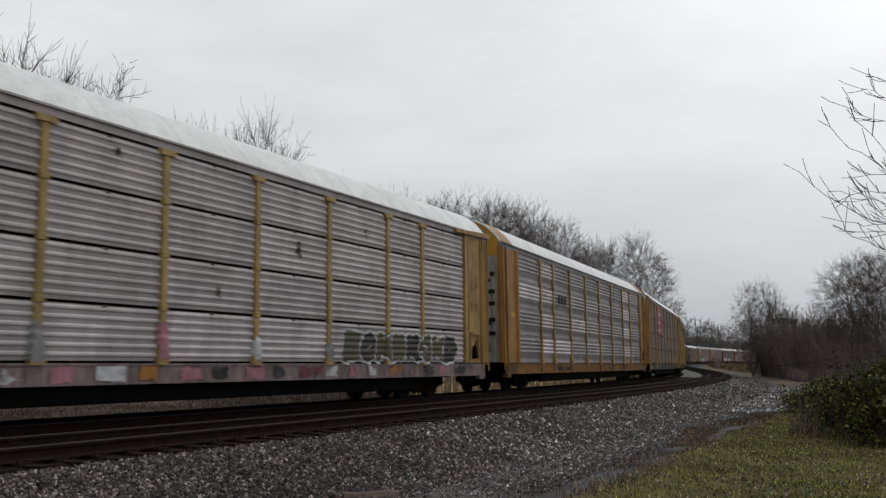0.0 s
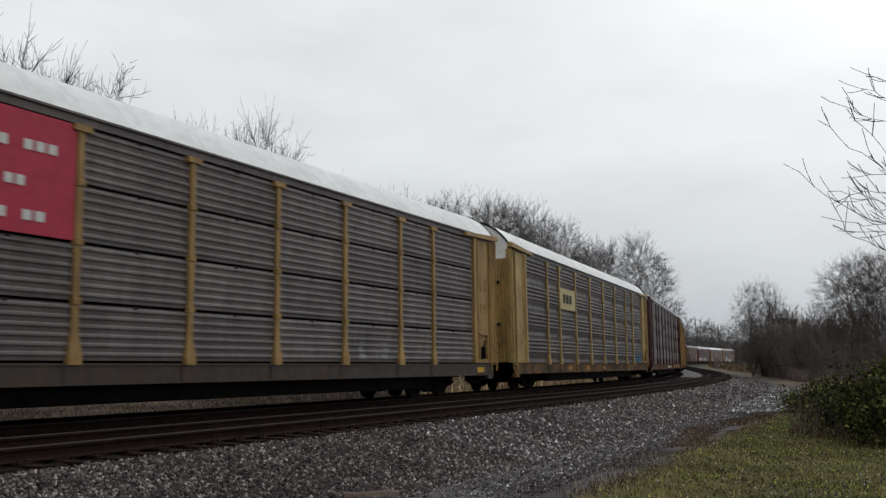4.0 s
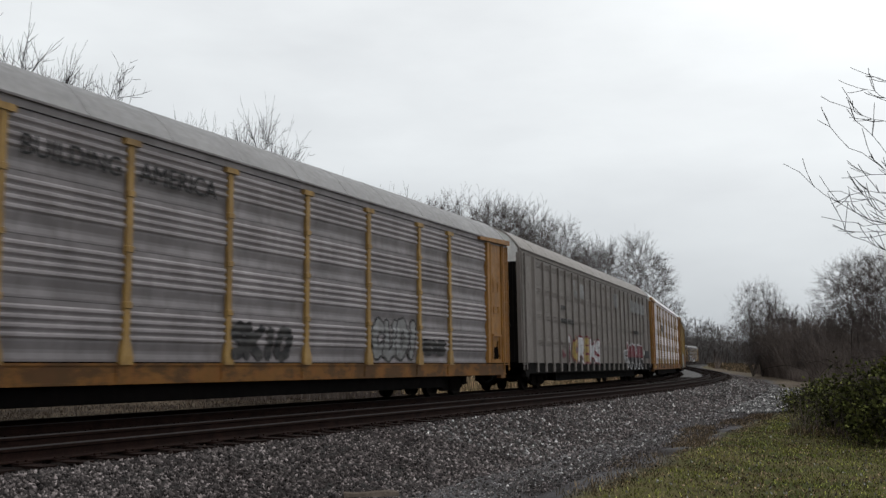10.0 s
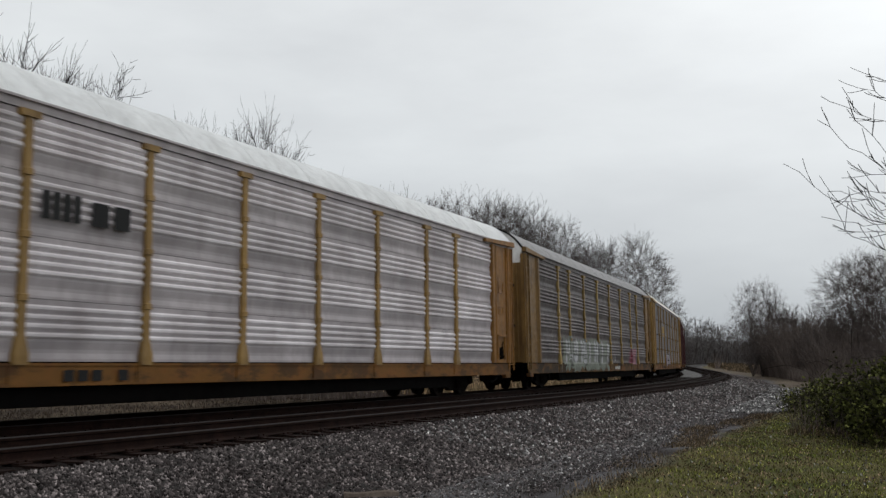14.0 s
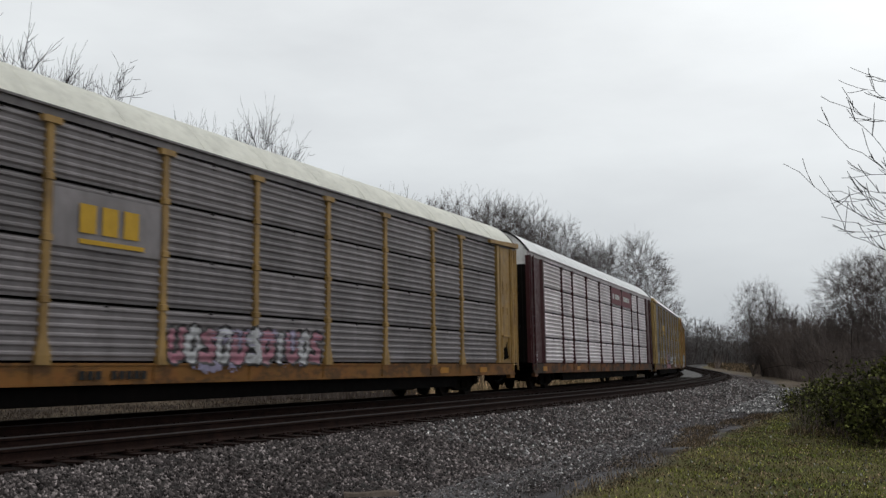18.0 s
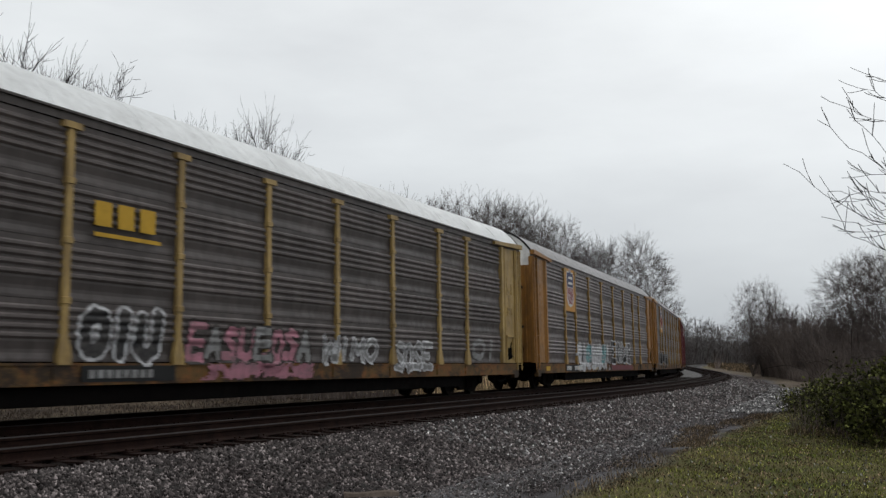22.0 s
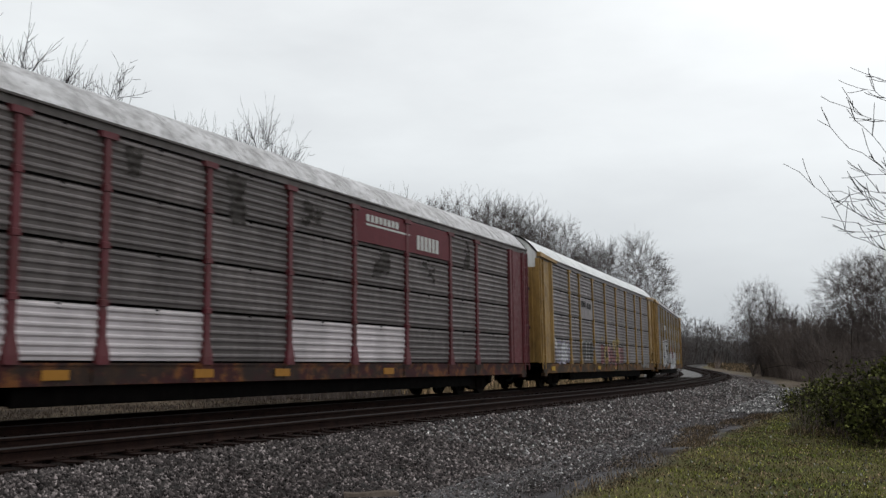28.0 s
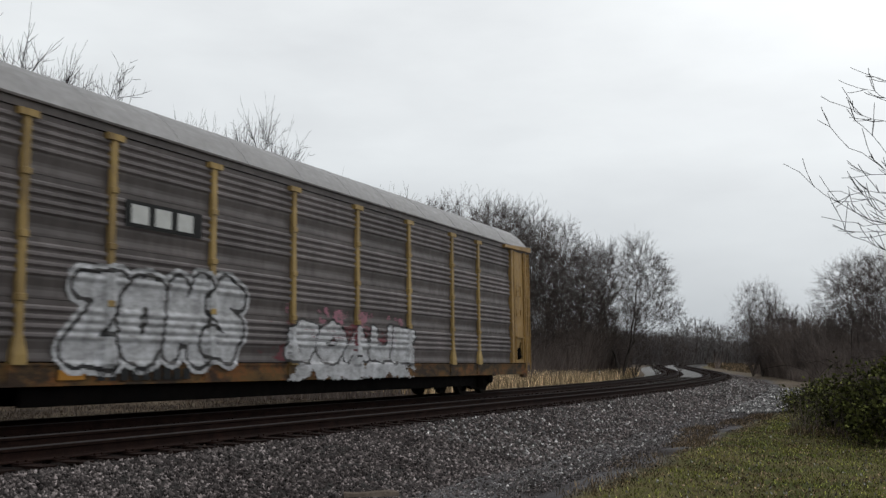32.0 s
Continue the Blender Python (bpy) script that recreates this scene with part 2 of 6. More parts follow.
def earthy(name, stops, scale, fine, rough=0.9, bump=0.4, dist=0.03, island=False):
    """Ground, stone, bark: colours by noise at two scales."""
    mat, nt, bsdf = principled(name)
    tc = nt.nodes.new("ShaderNodeTexCoord")
    vec = tc.outputs["Object"]
    big = ramp_node(nt, noise_node(nt, vec, scale, 6, 0.6), stops)
    small = ramp_node(nt, noise_node(nt, vec, fine, 4, 0.7), [(0.3, (0.62,) * 3), (0.7, (1.3,) * 3)])
    col = mix_node(nt, 1.0, big, small, "MULTIPLY")
    if island:
        ge = nt.nodes.new("ShaderNodeNewGeometry")
        col = mix_node(nt, 1.0, col, ramp_node(nt, ge.outputs["Random Per Island"], [(0.0, (0.18,) * 3), (0.5, (0.62,) * 3), (0.84, (1.35,) * 3), (1.0, (3.9,) * 3)]), "MULTIPLY")
    nt.links.new(col, bsdf.inputs["Base Color"])
    bsdf.inputs["Roughness"].default_value = rough
    bsdf.inputs["Specular IOR Level"].default_value = 0.08
    if bump:
        bump_node(nt, bsdf, noise_node(nt, vec, fine, 5, 0.7), bump, dist)
    return mat


M_STONE = earthy("limestone_ballast", [(0.3, (0.074, 0.061, 0.059)), (0.7, (0.134, 0.117, 0.113))], 0.6, 9.0, island=True)
# darker than the stones: shade of the gaps between them, put into the colour
M_BED = earthy("gap_shaded_ballast_bed", [(0.3, (0.022, 0.020, 0.019)), (0.7, (0.065, 0.061, 0.058))], 14.0, 45.0, bump=1.0, dist=0.05)
M_TIE = earthy("creosoted_timber", [(0.3, (0.009, 0.0055, 0.005)), (0.7, (0.025, 0.014, 0.011))], 3.0, 26.0)
M_RUST = earthy("rusty_rail_steel", [(0.3, (0.011, 0.006, 0.005)), (0.7, (0.024, 0.012, 0.009))], 4.0, 40.0, rough=0.8, bump=0.2, dist=0.004)
M_BARK = earthy("grey_bark", [(0.3, (0.055, 0.046, 0.042)), (0.7, (0.11, 0.094, 0.086))], 2.0, 14.0, bump=0.5)
M_TWIG = earthy("bare_twigs", [(0.3, (0.066, 0.054, 0.051)), (0.7, (0.122, 0.102, 0.095))], 1.0, 8.0, bump=0)
# brown raised in tone so the colour carries haze over the undergrowth
M_BRUSH = earthy("haze_pale_dead_brush", [(0.3, (0.095, 0.076, 0.069)), (0.7, (0.18, 0.147, 0.128))], 0.5, 8.0, bump=0)
M_STRAW = earthy("dry_straw_grass", [(0.3, (0.36, 0.26, 0.15)), (0.7, (0.60, 0.46, 0.29))], 0.4, 6.0, bump=0, island=True)
M_BLADE = earthy("winter_grass", [(0.3, (0.105, 0.130, 0.026)), (0.7, (0.23, 0.215, 0.062))], 0.7, 5.0, bump=0, island=True)
M_LEAF = earthy("bramble_leaves", [(0.3, (0.022, 0.028, 0.008)), (0.7, (0.115, 0.120, 0.034))], 2.2, 9.0, rough=0.95, bump=0, island=True)
M_LITTER = earthy("fallen_leaves", [(0.3, (0.10, 0.065, 0.040)), (0.7, (0.22, 0.16, 0.11))], 2.0, 9.0, bump=0, island=True)
# paler than the nearer twigs: distance haze is put into this colour
M_HAZEWOOD = earthy("haze_pale_distant_woods", [(0.3, (0.11, 0.10, 0.098)), (0.7, (0.18, 0.165, 0.16))], 0.2, 1.5, bump=0)
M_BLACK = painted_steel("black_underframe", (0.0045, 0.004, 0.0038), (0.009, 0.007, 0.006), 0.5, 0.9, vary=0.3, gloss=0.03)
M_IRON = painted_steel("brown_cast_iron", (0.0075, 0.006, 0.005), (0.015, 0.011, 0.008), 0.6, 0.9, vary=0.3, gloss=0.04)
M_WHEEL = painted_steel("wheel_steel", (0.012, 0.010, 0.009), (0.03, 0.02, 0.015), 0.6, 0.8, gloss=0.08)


def railhead():
    mat, nt, bsdf = principled("polished_railhead")
    # matte, almost no gloss: the running top's dim glimmer is put into this colour
    bsdf.inputs["Base Color"].default_value = (0.045, 0.040, 0.039, 1)
    bsdf.inputs["Specular IOR Level"].default_value, bsdf.inputs["Roughness"].default_value = 0.02, 0.8
    return mat


M_HEAD = railhead()


def ground_material():
    """Zones across the line by the sheet's own 'across' value: straw, cinders, gravel road, mossy grass."""
    mat, nt, bsdf = principled("ground")
    tc = nt.nodes.new("ShaderNodeTexCoord")
    vec = tc.outputs["Object"]
    at = nt.nodes.new("ShaderNodeAttribute")
    at.attribute_name = "across"
    nz = noise_node(nt, vec, 0.8, 6, 0.65)
    w = nt.nodes.new("ShaderNodeMath")
    w.operation = "MULTIPLY_ADD"
    w.inputs[1].default_value, w.inputs[2].default_value = 1.2, -0.6
    nt.links.new(nz, w.inputs[0])
    ac = nt.nodes.new("ShaderNodeMath")
    nt.links.new(at.outputs["Fac"], ac.inputs[0])
    nt.links.new(w.outputs[0], ac.inputs[1])
    fine = ramp_node(nt, noise_node(nt, vec, 26.0, 5, 0.75), [(0.3, (0.55,) * 3), (0.72, (1.45,) * 3)])

    def band(col_a, col_b, scale):
        return mix_node(nt, 1.0, ramp_node(nt, noise_node(nt, vec, scale, 6, 0.6), [(0.32, col_a), (0.68, col_b)]), fine, "MULTIPLY")

    grass = band((0.062, 0.070, 0.020), (0.14, 0.115, 0.055), 0.9)
    gravel = band((0.040, 0.034, 0.032), (0.135, 0.130, 0.135), 1.1)
    straw = band((0.028, 0.021, 0.016), (0.13, 0.10, 0.072), 0.35)

    def step(a, b):
        m = nt.nodes.new("ShaderNodeMapRange")
        m.inputs["From Min"].default_value, m.inputs["From Max"].default_value = a, b
        nt.links.new(ac.outputs[0], m.inputs["Value"])
        return m.outputs[0]

    col = mix_node(nt, step(-10.1, -9.7), grass, gravel)
    col = mix_node(nt, step(-4.5, -4.0), col, straw)
    al = nt.nodes.new("ShaderNodeAttribute")
    al.attribute_name = "scrubby"
    col = mix_node(nt, al.outputs["Fac"], col, band((0.07, 0.055, 0.042), (0.15, 0.12, 0.09), 0.4))
    nt.links.new(col, bsdf.inputs["Base Color"])
    bsdf.inputs["Roughness"].default_value = 0.95
    bsdf.inputs["Specular IOR Level"].default_value = 0.05
    bump_node(nt, bsdf, noise_node(nt, vec, 22.0, 5, 0.7), 0.8, 0.04)
    return mat


M_GROUND = ground_material()
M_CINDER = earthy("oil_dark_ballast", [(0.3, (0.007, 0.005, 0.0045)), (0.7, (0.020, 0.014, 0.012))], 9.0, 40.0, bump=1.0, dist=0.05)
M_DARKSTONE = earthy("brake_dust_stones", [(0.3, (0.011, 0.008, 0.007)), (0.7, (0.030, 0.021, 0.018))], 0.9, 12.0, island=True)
M_LIMESTONE = earthy("fresh_pale_ballast", [(0.3, (0.13, 0.127, 0.124)), (0.7, (0.24, 0.235, 0.23))], 6.0, 30.0, bump=0.8, dist=0.04)
M_DULLSTRAW = earthy("grey_weathered_grass", [(0.3, (0.020, 0.015, 0.012)), (0.7, (0.085, 0.062, 0.045))], 0.35, 6.0, bump=0, island=True)
M_PALESTONE = earthy("pale_limestone", [(0.3, (0.17, 0.165, 0.16)), (0.7, (0.30, 0.29, 0.285))], 0.6, 9.0, island=True)
M_DEADGRASS = earthy("dead_brown_grass", [(0.3, (0.085, 0.060, 0.036)), (0.7, (0.20, 0.15, 0.095))], 0.6, 6.0, bump=0, island=True)
# near-black: the backlit look of twigs against the sky, put into the colour
M_DARKTWIG = earthy("backlit_dark_twigs", [(0.3, (0.014, 0.011, 0.0105)), (0.7, (0.036, 0.029, 0.027))], 2.0, 14.0, bump=0)
# ---- ground: one sheet to the horizon ----
def spaced(lo, hi, fine_lo, fine_hi, step, grow):
    mid = list(np.arange(fine_lo, fine_hi, step))
    up, down, d = [], [], step
    while (mid[-1] if not up else up[-1]) < hi:
        d *= grow
        up.append((mid[-1] if not up else up[-1]) + d)
    d = step
    while (mid[0] if not down else down[-1]) > lo:
        d *= grow
        down.append((mid[0] if not down else down[-1]) - d)
    return np.array(down[::-1] + mid + up)


def ground_height(s, off, x, y):
    """Low flat ground with the shallow dish of the gravel road and a rise beyond the far side."""
    z = -0.60 + climb(s)
    z += np.interp(off, [-30, -14, -10.4, -9.2, -8.0, -3, 4, 7, 14, 40], [0.10, 0.06, 0.03, -0.03, -0.02, 0.0, 0.0, 0.05, 0.15, 0.3])
    z += 0.035 * np.sin(0.9 * x + 0.4 * y) * np.sin(0.7 * y - 0.3 * x)
    return z


def build_ground():
    gx = spaced(-2500, 2500, -14, 26, 0.35, 1.12)
    gy = spaced(-2500, 3500, 6, 62, 0.4, 1.10)
    X, Y = np.meshgrid(gx, gy)
    x, y = X.ravel(), Y.ravel()
    s, off = side_of_line(x, y)
    z = ground_height(s, off, x, y)
    far = np.hypot(x, y)
    z = np.where(far > 700, -0.6 + climb(s), z)
    nx, ny = len(gx), len(gy)
    i = np.arange(nx * ny).reshape(ny, nx)
    faces = np.stack([i[:-1, :-1], i[:-1, 1:], i[1:, 1:], i[1:, :-1]], -1).reshape(-1, 4)
    me = cloud_mesh("ground", np.stack([x, y, z], 1), faces, M_GROUND, True)
    a = me.attributes.new("across", "FLOAT", "POINT")
    a.data.foreach_set("value", off.astype(np.float32))
    b = me.attributes.new("scrubby", "FLOAT", "POINT")
    b.data.foreach_set("value", (np.clip((s - 30) / 14, 0, 1) * (off < -9.3)).astype(np.float32))
    tagged(new("ground", me), "flat trackside ground of gravel, moss grass and straw", "ground", kind="structure")


build_ground()


# ---- ballast and track ----
def bed_height(off):
    return np.interp(off, [-8.6, -7.9, -6.1, -5.6, 1.35, 1.9, 3.6, 4.4], [-0.72, -0.60, -0.27, -0.215, -0.215, -0.27, -0.60, -0.72])


NEAR_LIFT = 0.03


def cant_at(s, off):
    """Lift of the sleepers' plane from the cant of either track."""
    lean = np.radians(np.interp(s, LINE_S, LINE_LEAN))
    mid = np.where(off > -2.13, 0.0, NEAR_TRACK)
    return np.clip(off - mid, -1.4, 1.4) * np.sin(lean) + np.interp(off, [-6.2, -5.4, -3.0, -2.2], [0, NEAR_LIFT, NEAR_LIFT, 0]) + climb(s)


def sweep(name, s_list, offs, heights, mat, rough=0.0):
    s, o = np.meshgrid(s_list, offs, indexing="ij")
    x, y, t = along(s, spread(s, o))
    z = heights(o) + cant_at(s, o)
    if rough:
        z = z + rough * (np.random.rand(*z.shape) - 0.5)
    n, k = z.shape
    i = np.arange(n * k).reshape(n, k)
    f = np.stack([i[:-1, :-1], i[1:, :-1], i[1:, 1:], i[:-1, 1:]], -1).reshape(-1, 4)
    return cloud_mesh(name, np.stack([x, y, z], -1).reshape(-1, 3), f, mat, True)


bed_s = np.concatenate([np.arange(-420, -20, 10), np.arange(-20, 2, 1.0), np.arange(2, 50, 0.16), np.arange(50, 140, 1.0), np.arange(140, 650, 4.0)])
bed_o = np.concatenate([np.arange(-8.7, -5.5, 0.10), np.arange(-5.5, 1.3, 0.25), np.arange(1.3, 4.5, 0.2)])
bed_mesh = sweep("ballast", bed_s, bed_o, bed_height, M_BED, 0.05)
bed_mesh.materials.append(M_CINDER)
bed_k = len(bed_o) - 1
bed_mesh.materials.append(M_LIMESTONE)


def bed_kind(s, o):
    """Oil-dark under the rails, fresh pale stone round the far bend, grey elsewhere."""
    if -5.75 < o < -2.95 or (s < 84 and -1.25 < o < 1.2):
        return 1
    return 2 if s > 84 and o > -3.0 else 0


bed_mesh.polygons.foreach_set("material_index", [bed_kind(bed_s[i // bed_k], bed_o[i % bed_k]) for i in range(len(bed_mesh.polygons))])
tagged(new("ballast", bed_mesh), "grey crushed limestone ballast bed under both tracks", "ballast", kind="structure")


def scatter_stones(name, n, s_lo, s_hi, o_lo, o_hi, size, mat, lift=0.0, power=1.0, label=""):
    """Loose angular stones, each an irregular eight-sided lump."""
    s = s_lo + (s_hi - s_lo) * np.random.rand(n) ** power
    o = o_lo + (o_hi - o_lo) * np.random.rand(n)
    x, y, t = along(s, spread(s, o))
    z = bed_height(o) + cant_at(s, o) + lift
    low = ground_height(s, o, x, y)
    z = np.maximum(z, low)
    base = np.array([(1, 0, 0), (0, 1, 0), (-1, 0, 0), (0, -1, 0), (0, 0, 1), (0, 0, -1)], float)
    r = size * (0.55 + 0.9 * np.random.rand(n, 1, 1) ** 1.6)
    v = base[None] * (0.55 + 0.7 * np.random.rand(n, 6, 1)) + 0.35 * (np.random.rand(n, 6, 3) - 0.5)
    v = v * r * (0.6 + 0.7 * np.random.rand(n, 1, 3))
    a = 6.283 * np.random.rand(n)
    b = 1.6 * (np.random.rand(n) - 0.5)
    ca, sa, cb, sb = np.cos(a)[:, None], np.sin(a)[:, None], np.cos(b)[:, None], np.sin(b)[:, None]
    vx, vy, vz = v[..., 0], v[..., 1], v[..., 2]
    vy, vz = vy * cb - vz * sb, vy * sb + vz * cb
    vx, vy = vx * ca - vy * sa, vx * sa + vy * ca
    v = np.stack([vx + x[:, None], vy + y[:, None], vz + (z + 0.3 * r[:, 0, 0])[:, None]], -1).reshape(-1, 3)
    f = np.array([(0, 1, 4), (1, 2, 4), (2, 3, 4), (3, 0, 4), (1, 0, 5), (2, 1, 5), (3, 2, 5), (0, 3, 5)])
    f = (f[None] + 6 * np.arange(n)[:, None, None]).reshape(-1, 3)
    return tagged(new(name, cloud_mesh(name, v, f, mat)), label, "stones", kind="stuff")


scatter_stones("ballast_stones", 84000, 1.2, 34, -8.6, -5.60, 0.026, M_STONE, 0, 1.35, "loose angular grey and white ballast stones on the shoulder")
scatter_stones("ballast_stones", 16000, 30, 110, -8.4, -5.55, 0.040, M_STONE, 0, 1.3, "loose angular grey ballast stones along the curve")
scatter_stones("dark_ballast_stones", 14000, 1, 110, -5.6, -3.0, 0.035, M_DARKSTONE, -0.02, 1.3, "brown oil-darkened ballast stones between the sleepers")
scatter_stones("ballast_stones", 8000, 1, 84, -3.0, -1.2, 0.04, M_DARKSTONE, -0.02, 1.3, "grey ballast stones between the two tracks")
scatter_stones("pale_ballast_stones", 9000, 11, 75, -8.7, -5.70, 0.034, M_PALESTONE, 0.004, 1.1, "fresh white ballast stones along the curve")
scatter_stones("pale_ballast_stones", 2200, 3, 40, -9.5, -8.0, 0.022, M_PALESTONE, 0.002, 1.1, "pale stones scattered on the service road")
scatter_stones("pale_ballast_stones", 4000, 28, 62, -10.6, -8.4, 0.05, M_PALESTONE, 0.004, 1.1, "pale gravel on the bend of the service road")
scatter_stones("road_gravel", 9000, 1.5, 19, -9.8, -8.3, 0.011, M_PALESTONE, 0, 1.2, "fine pale gravel pressed into the service road")
scatter_stones("loose_stones", 2600, 1.5, 45, -9.2, -8.0, 0.028, M_STONE, 0, 1.4, "ballast stones rolled onto the service road")
scatter_stones("road_gravel", 30000, 1.5, 45, -10.1, -8.1, 0.014, M_STONE, 0, 1.4, "fine scattered gravel on the service road")


def rail_geo():
    """Half-turned tee rail section: foot, web, head; x across, z up, running top at z = 0."""
    half = [(0.070, -0.172), (0.070, -0.160), (0.018, -0.145), (0.009, -0.125), (0.009, -0.060), (0.034, -0.044), (0.037, -0.012), (0.030, 0.0)]
    return half + [(-a, b) for a, b in reversed(half)]


def rail_mesh(off, centre):
    sec = rail_geo()
    s = np.concatenate([np.arange(-420, -12, 8.0), np.arange(-12, 160, 1.5), np.arange(160, 640, 4.0)])
    x, y, t = along(s, off - centre + spread(s, np.full(len(s), centre)))
    lift = cant_at(s, np.full(len(s), off))
    geo = Geo()
    rings = []
    for a, b, c, h in zip(x, y, t, lift):
        nx, ny = -math.sin(c), math.cos(c)
        rings.append([(a + nx * p, b + ny * p, q + h) for p, q in sec])
    geo.loft(rings)
    k = len(sec)
    geo.m = [1 if (i % k) in (6, 7, 8) else 0 for i in range(len(geo.f) - 2)] + [0, 0]
    return geo


def build_track(name, centre, label):
    track = tagged(new(name), label, "railway track", group="parallel railway tracks", kind="structure")
    for sgn in (-1, 1):
        part("rail", rail_mesh(centre + sgn * 0.7525, centre), [M_RUST, M_HEAD], track, "rusty steel rail with a polished running top")
    tie = Geo()
    tie.box(-0.115, 0.115, -1.3, 1.3, -0.19, 0.0, c=0.0)
    tie.v = [(x + 0.006 * math.sin(9 * y + x * 40), y + 0.01 * math.sin(x * 30), z) for x, y, z in tie.v]
    tie_mesh = tie.mesh("tie")
    plate = Geo()
    plate.box(-0.10, 0.10, -0.17, 0.17, 0.0, 0.018)
    for px, py in ((-0.06, 0.10), (0.06, 0.10), (-0.06, -0.10), (0.06, -0.10)):
        plate.box(px - 0.011, px + 0.011, py - 0.011, py + 0.011, 0.018, 0.045)
    plates = Geo()
    rest = Geo()
    rng = random.Random(7 if centre else 8)
    s = -14.0
    n = 0
    while s < 420:
        x, y, t = along(s, float(spread(s, centre)))
        lean = float(np.interp(s, LINE_S, LINE_LEAN))
        m = Matrix.Translation((x, y, -0.188 + float(climb(s)) + (NEAR_LIFT if centre else 0.0) + rng.uniform(-0.006, 0.004))) @ Matrix.Rotation(t + rng.uniform(-0.012, 0.012), 4, "Z") @ Matrix.Rotation(radians(lean), 4, "X")
        m = m @ Matrix.Translation((0, rng.uniform(-0.05, 0.05), 0))
        if s < 130:
            put("tie", tie_mesh, M_TIE, track, at=m)
            if s < 60:
                for sgn in (-1, 1):
                    for f in plate.f:
                        plates.face([m @ Vector((plate.v[i][0], plate.v[i][1] + sgn * 0.7525, plate.v[i][2])) for i in f])
        else:
            for f in tie.f:
                rest.face([m @ Vector(tie.v[i]) for i in f])
        s += 0.56 if s < 130 else 0.62
        n += 1
    part("tie_plates", plates, M_RUST, track, "rusted tie plates and spikes")["kind"] = "stuff"
    part("far_ties", rest, M_TIE, track, "distant timber ties")["kind"] = "stuff"
    return track


build_track("track_far", 0.0, "curving railway track that carries the train")
build_track("track_near", NEAR_TRACK, "empty curving railway track with rusty rails on timber ties")


# ---- bare trees ----
def branch(segs, p, d, length, r, level, rng, spread, up, fork, env=None, last=5):
    """Grows one limb as a chain of short pieces and sets its side shoots."""
    pieces = 4 if level < 2 else 3
    q = p.copy()
    for i in range(pieces):
        d = (d + Vector((rng.gauss(0, 0.12), rng.gauss(0, 0.12), rng.gauss(0, 0.06) + up * 0.12))).normalized()
        e = q + d * (length / pieces)
        r2 = r * (0.86 if level < 2 else 0.74)
        segs.append((level, q.copy(), e.copy(), r, r2))
        if level < last:
            n = fork[level] if i else fork[level] // 2
            for _ in range(n):
                a = rng.uniform(0, 6.283)
                side = Vector((math.cos(a), math.sin(a), rng.uniform(-0.05, 0.6)))
                nd = (d * (1.0 - 0.35 * spread) + side * (0.55 * spread) + Vector((0, 0, up * 0.25))).normalized()
                branch(segs, e, nd, length * rng.uniform(0.42, 0.68), r2 * rng.uniform(0.36, 0.55), level + 1, rng, spread, up, fork, env, last)
        q, r = e, r2


def segs_mesh(segs, name, thin):
    """Tapered tubes round all pieces, three or five sided, in one mesh."""
    n, k = len(segs), 3 if thin else 5
    a = np.array([s[1] for s in segs])
    b = np.array([s[2] for s in segs])
    ra = np.array([s[3] for s in segs])
    rb = np.array([s[4] for s in segs])
    d = b - a
    d /= np.linalg.norm(d, axis=1, keepdims=True) + 1e-9
    u = np.cross(d, np.array([0.31, 0.17, 0.93]))
    u /= np.linalg.norm(u, axis=1, keepdims=True) + 1e-9
    w = np.cross(d, u)
    ang = 6.28318 * np.arange(k) / k
    ring = np.cos(ang)[None, :, None] * u[:, None] + np.sin(ang)[None, :, None] * w[:, None]
    v = np.concatenate([a[:, None] + ring * ra[:, None, None], b[:, None] + ring * rb[:, None, None]], 1).reshape(-1, 3)
    f = np.array([(i, (i + 1) % k, k + (i + 1) % k, k + i) for i in range(k)])
    f = (f[None] + 2 * k * np.arange(n)[:, None, None]).reshape(-1, 4)
    return cloud_mesh(name, v, f, None, True)


def crown_points(rng, n, height, low, wide):
    """Places to grow towards, denser near the outside of a domed crown."""
    u = rng.normal(0, 1, (n, 3))
    u /= np.linalg.norm(u, axis=1, keepdims=True)
    r = rng.uniform(0.08, 1.0, n) ** 0.45
    lump = 1.0 + 0.10 * np.sin(5.0 * u[:, 0] + 2.0 * u[:, 2] + rng.uniform(0, 6)) + 0.08 * np.sin(7.0 * u[:, 1] - 3.0 * u[:, 2])
    r = r * lump * 0.95
    mid = low + 0.45 * (height - low)
    z = np.where(u[:, 2] > 0, mid + (height - mid) * r * u[:, 2], mid + (mid - low) * r * u[:, 2])
    return np.stack([wide * height * r * u[:, 0], wide * height * r * u[:, 1], z], 1)


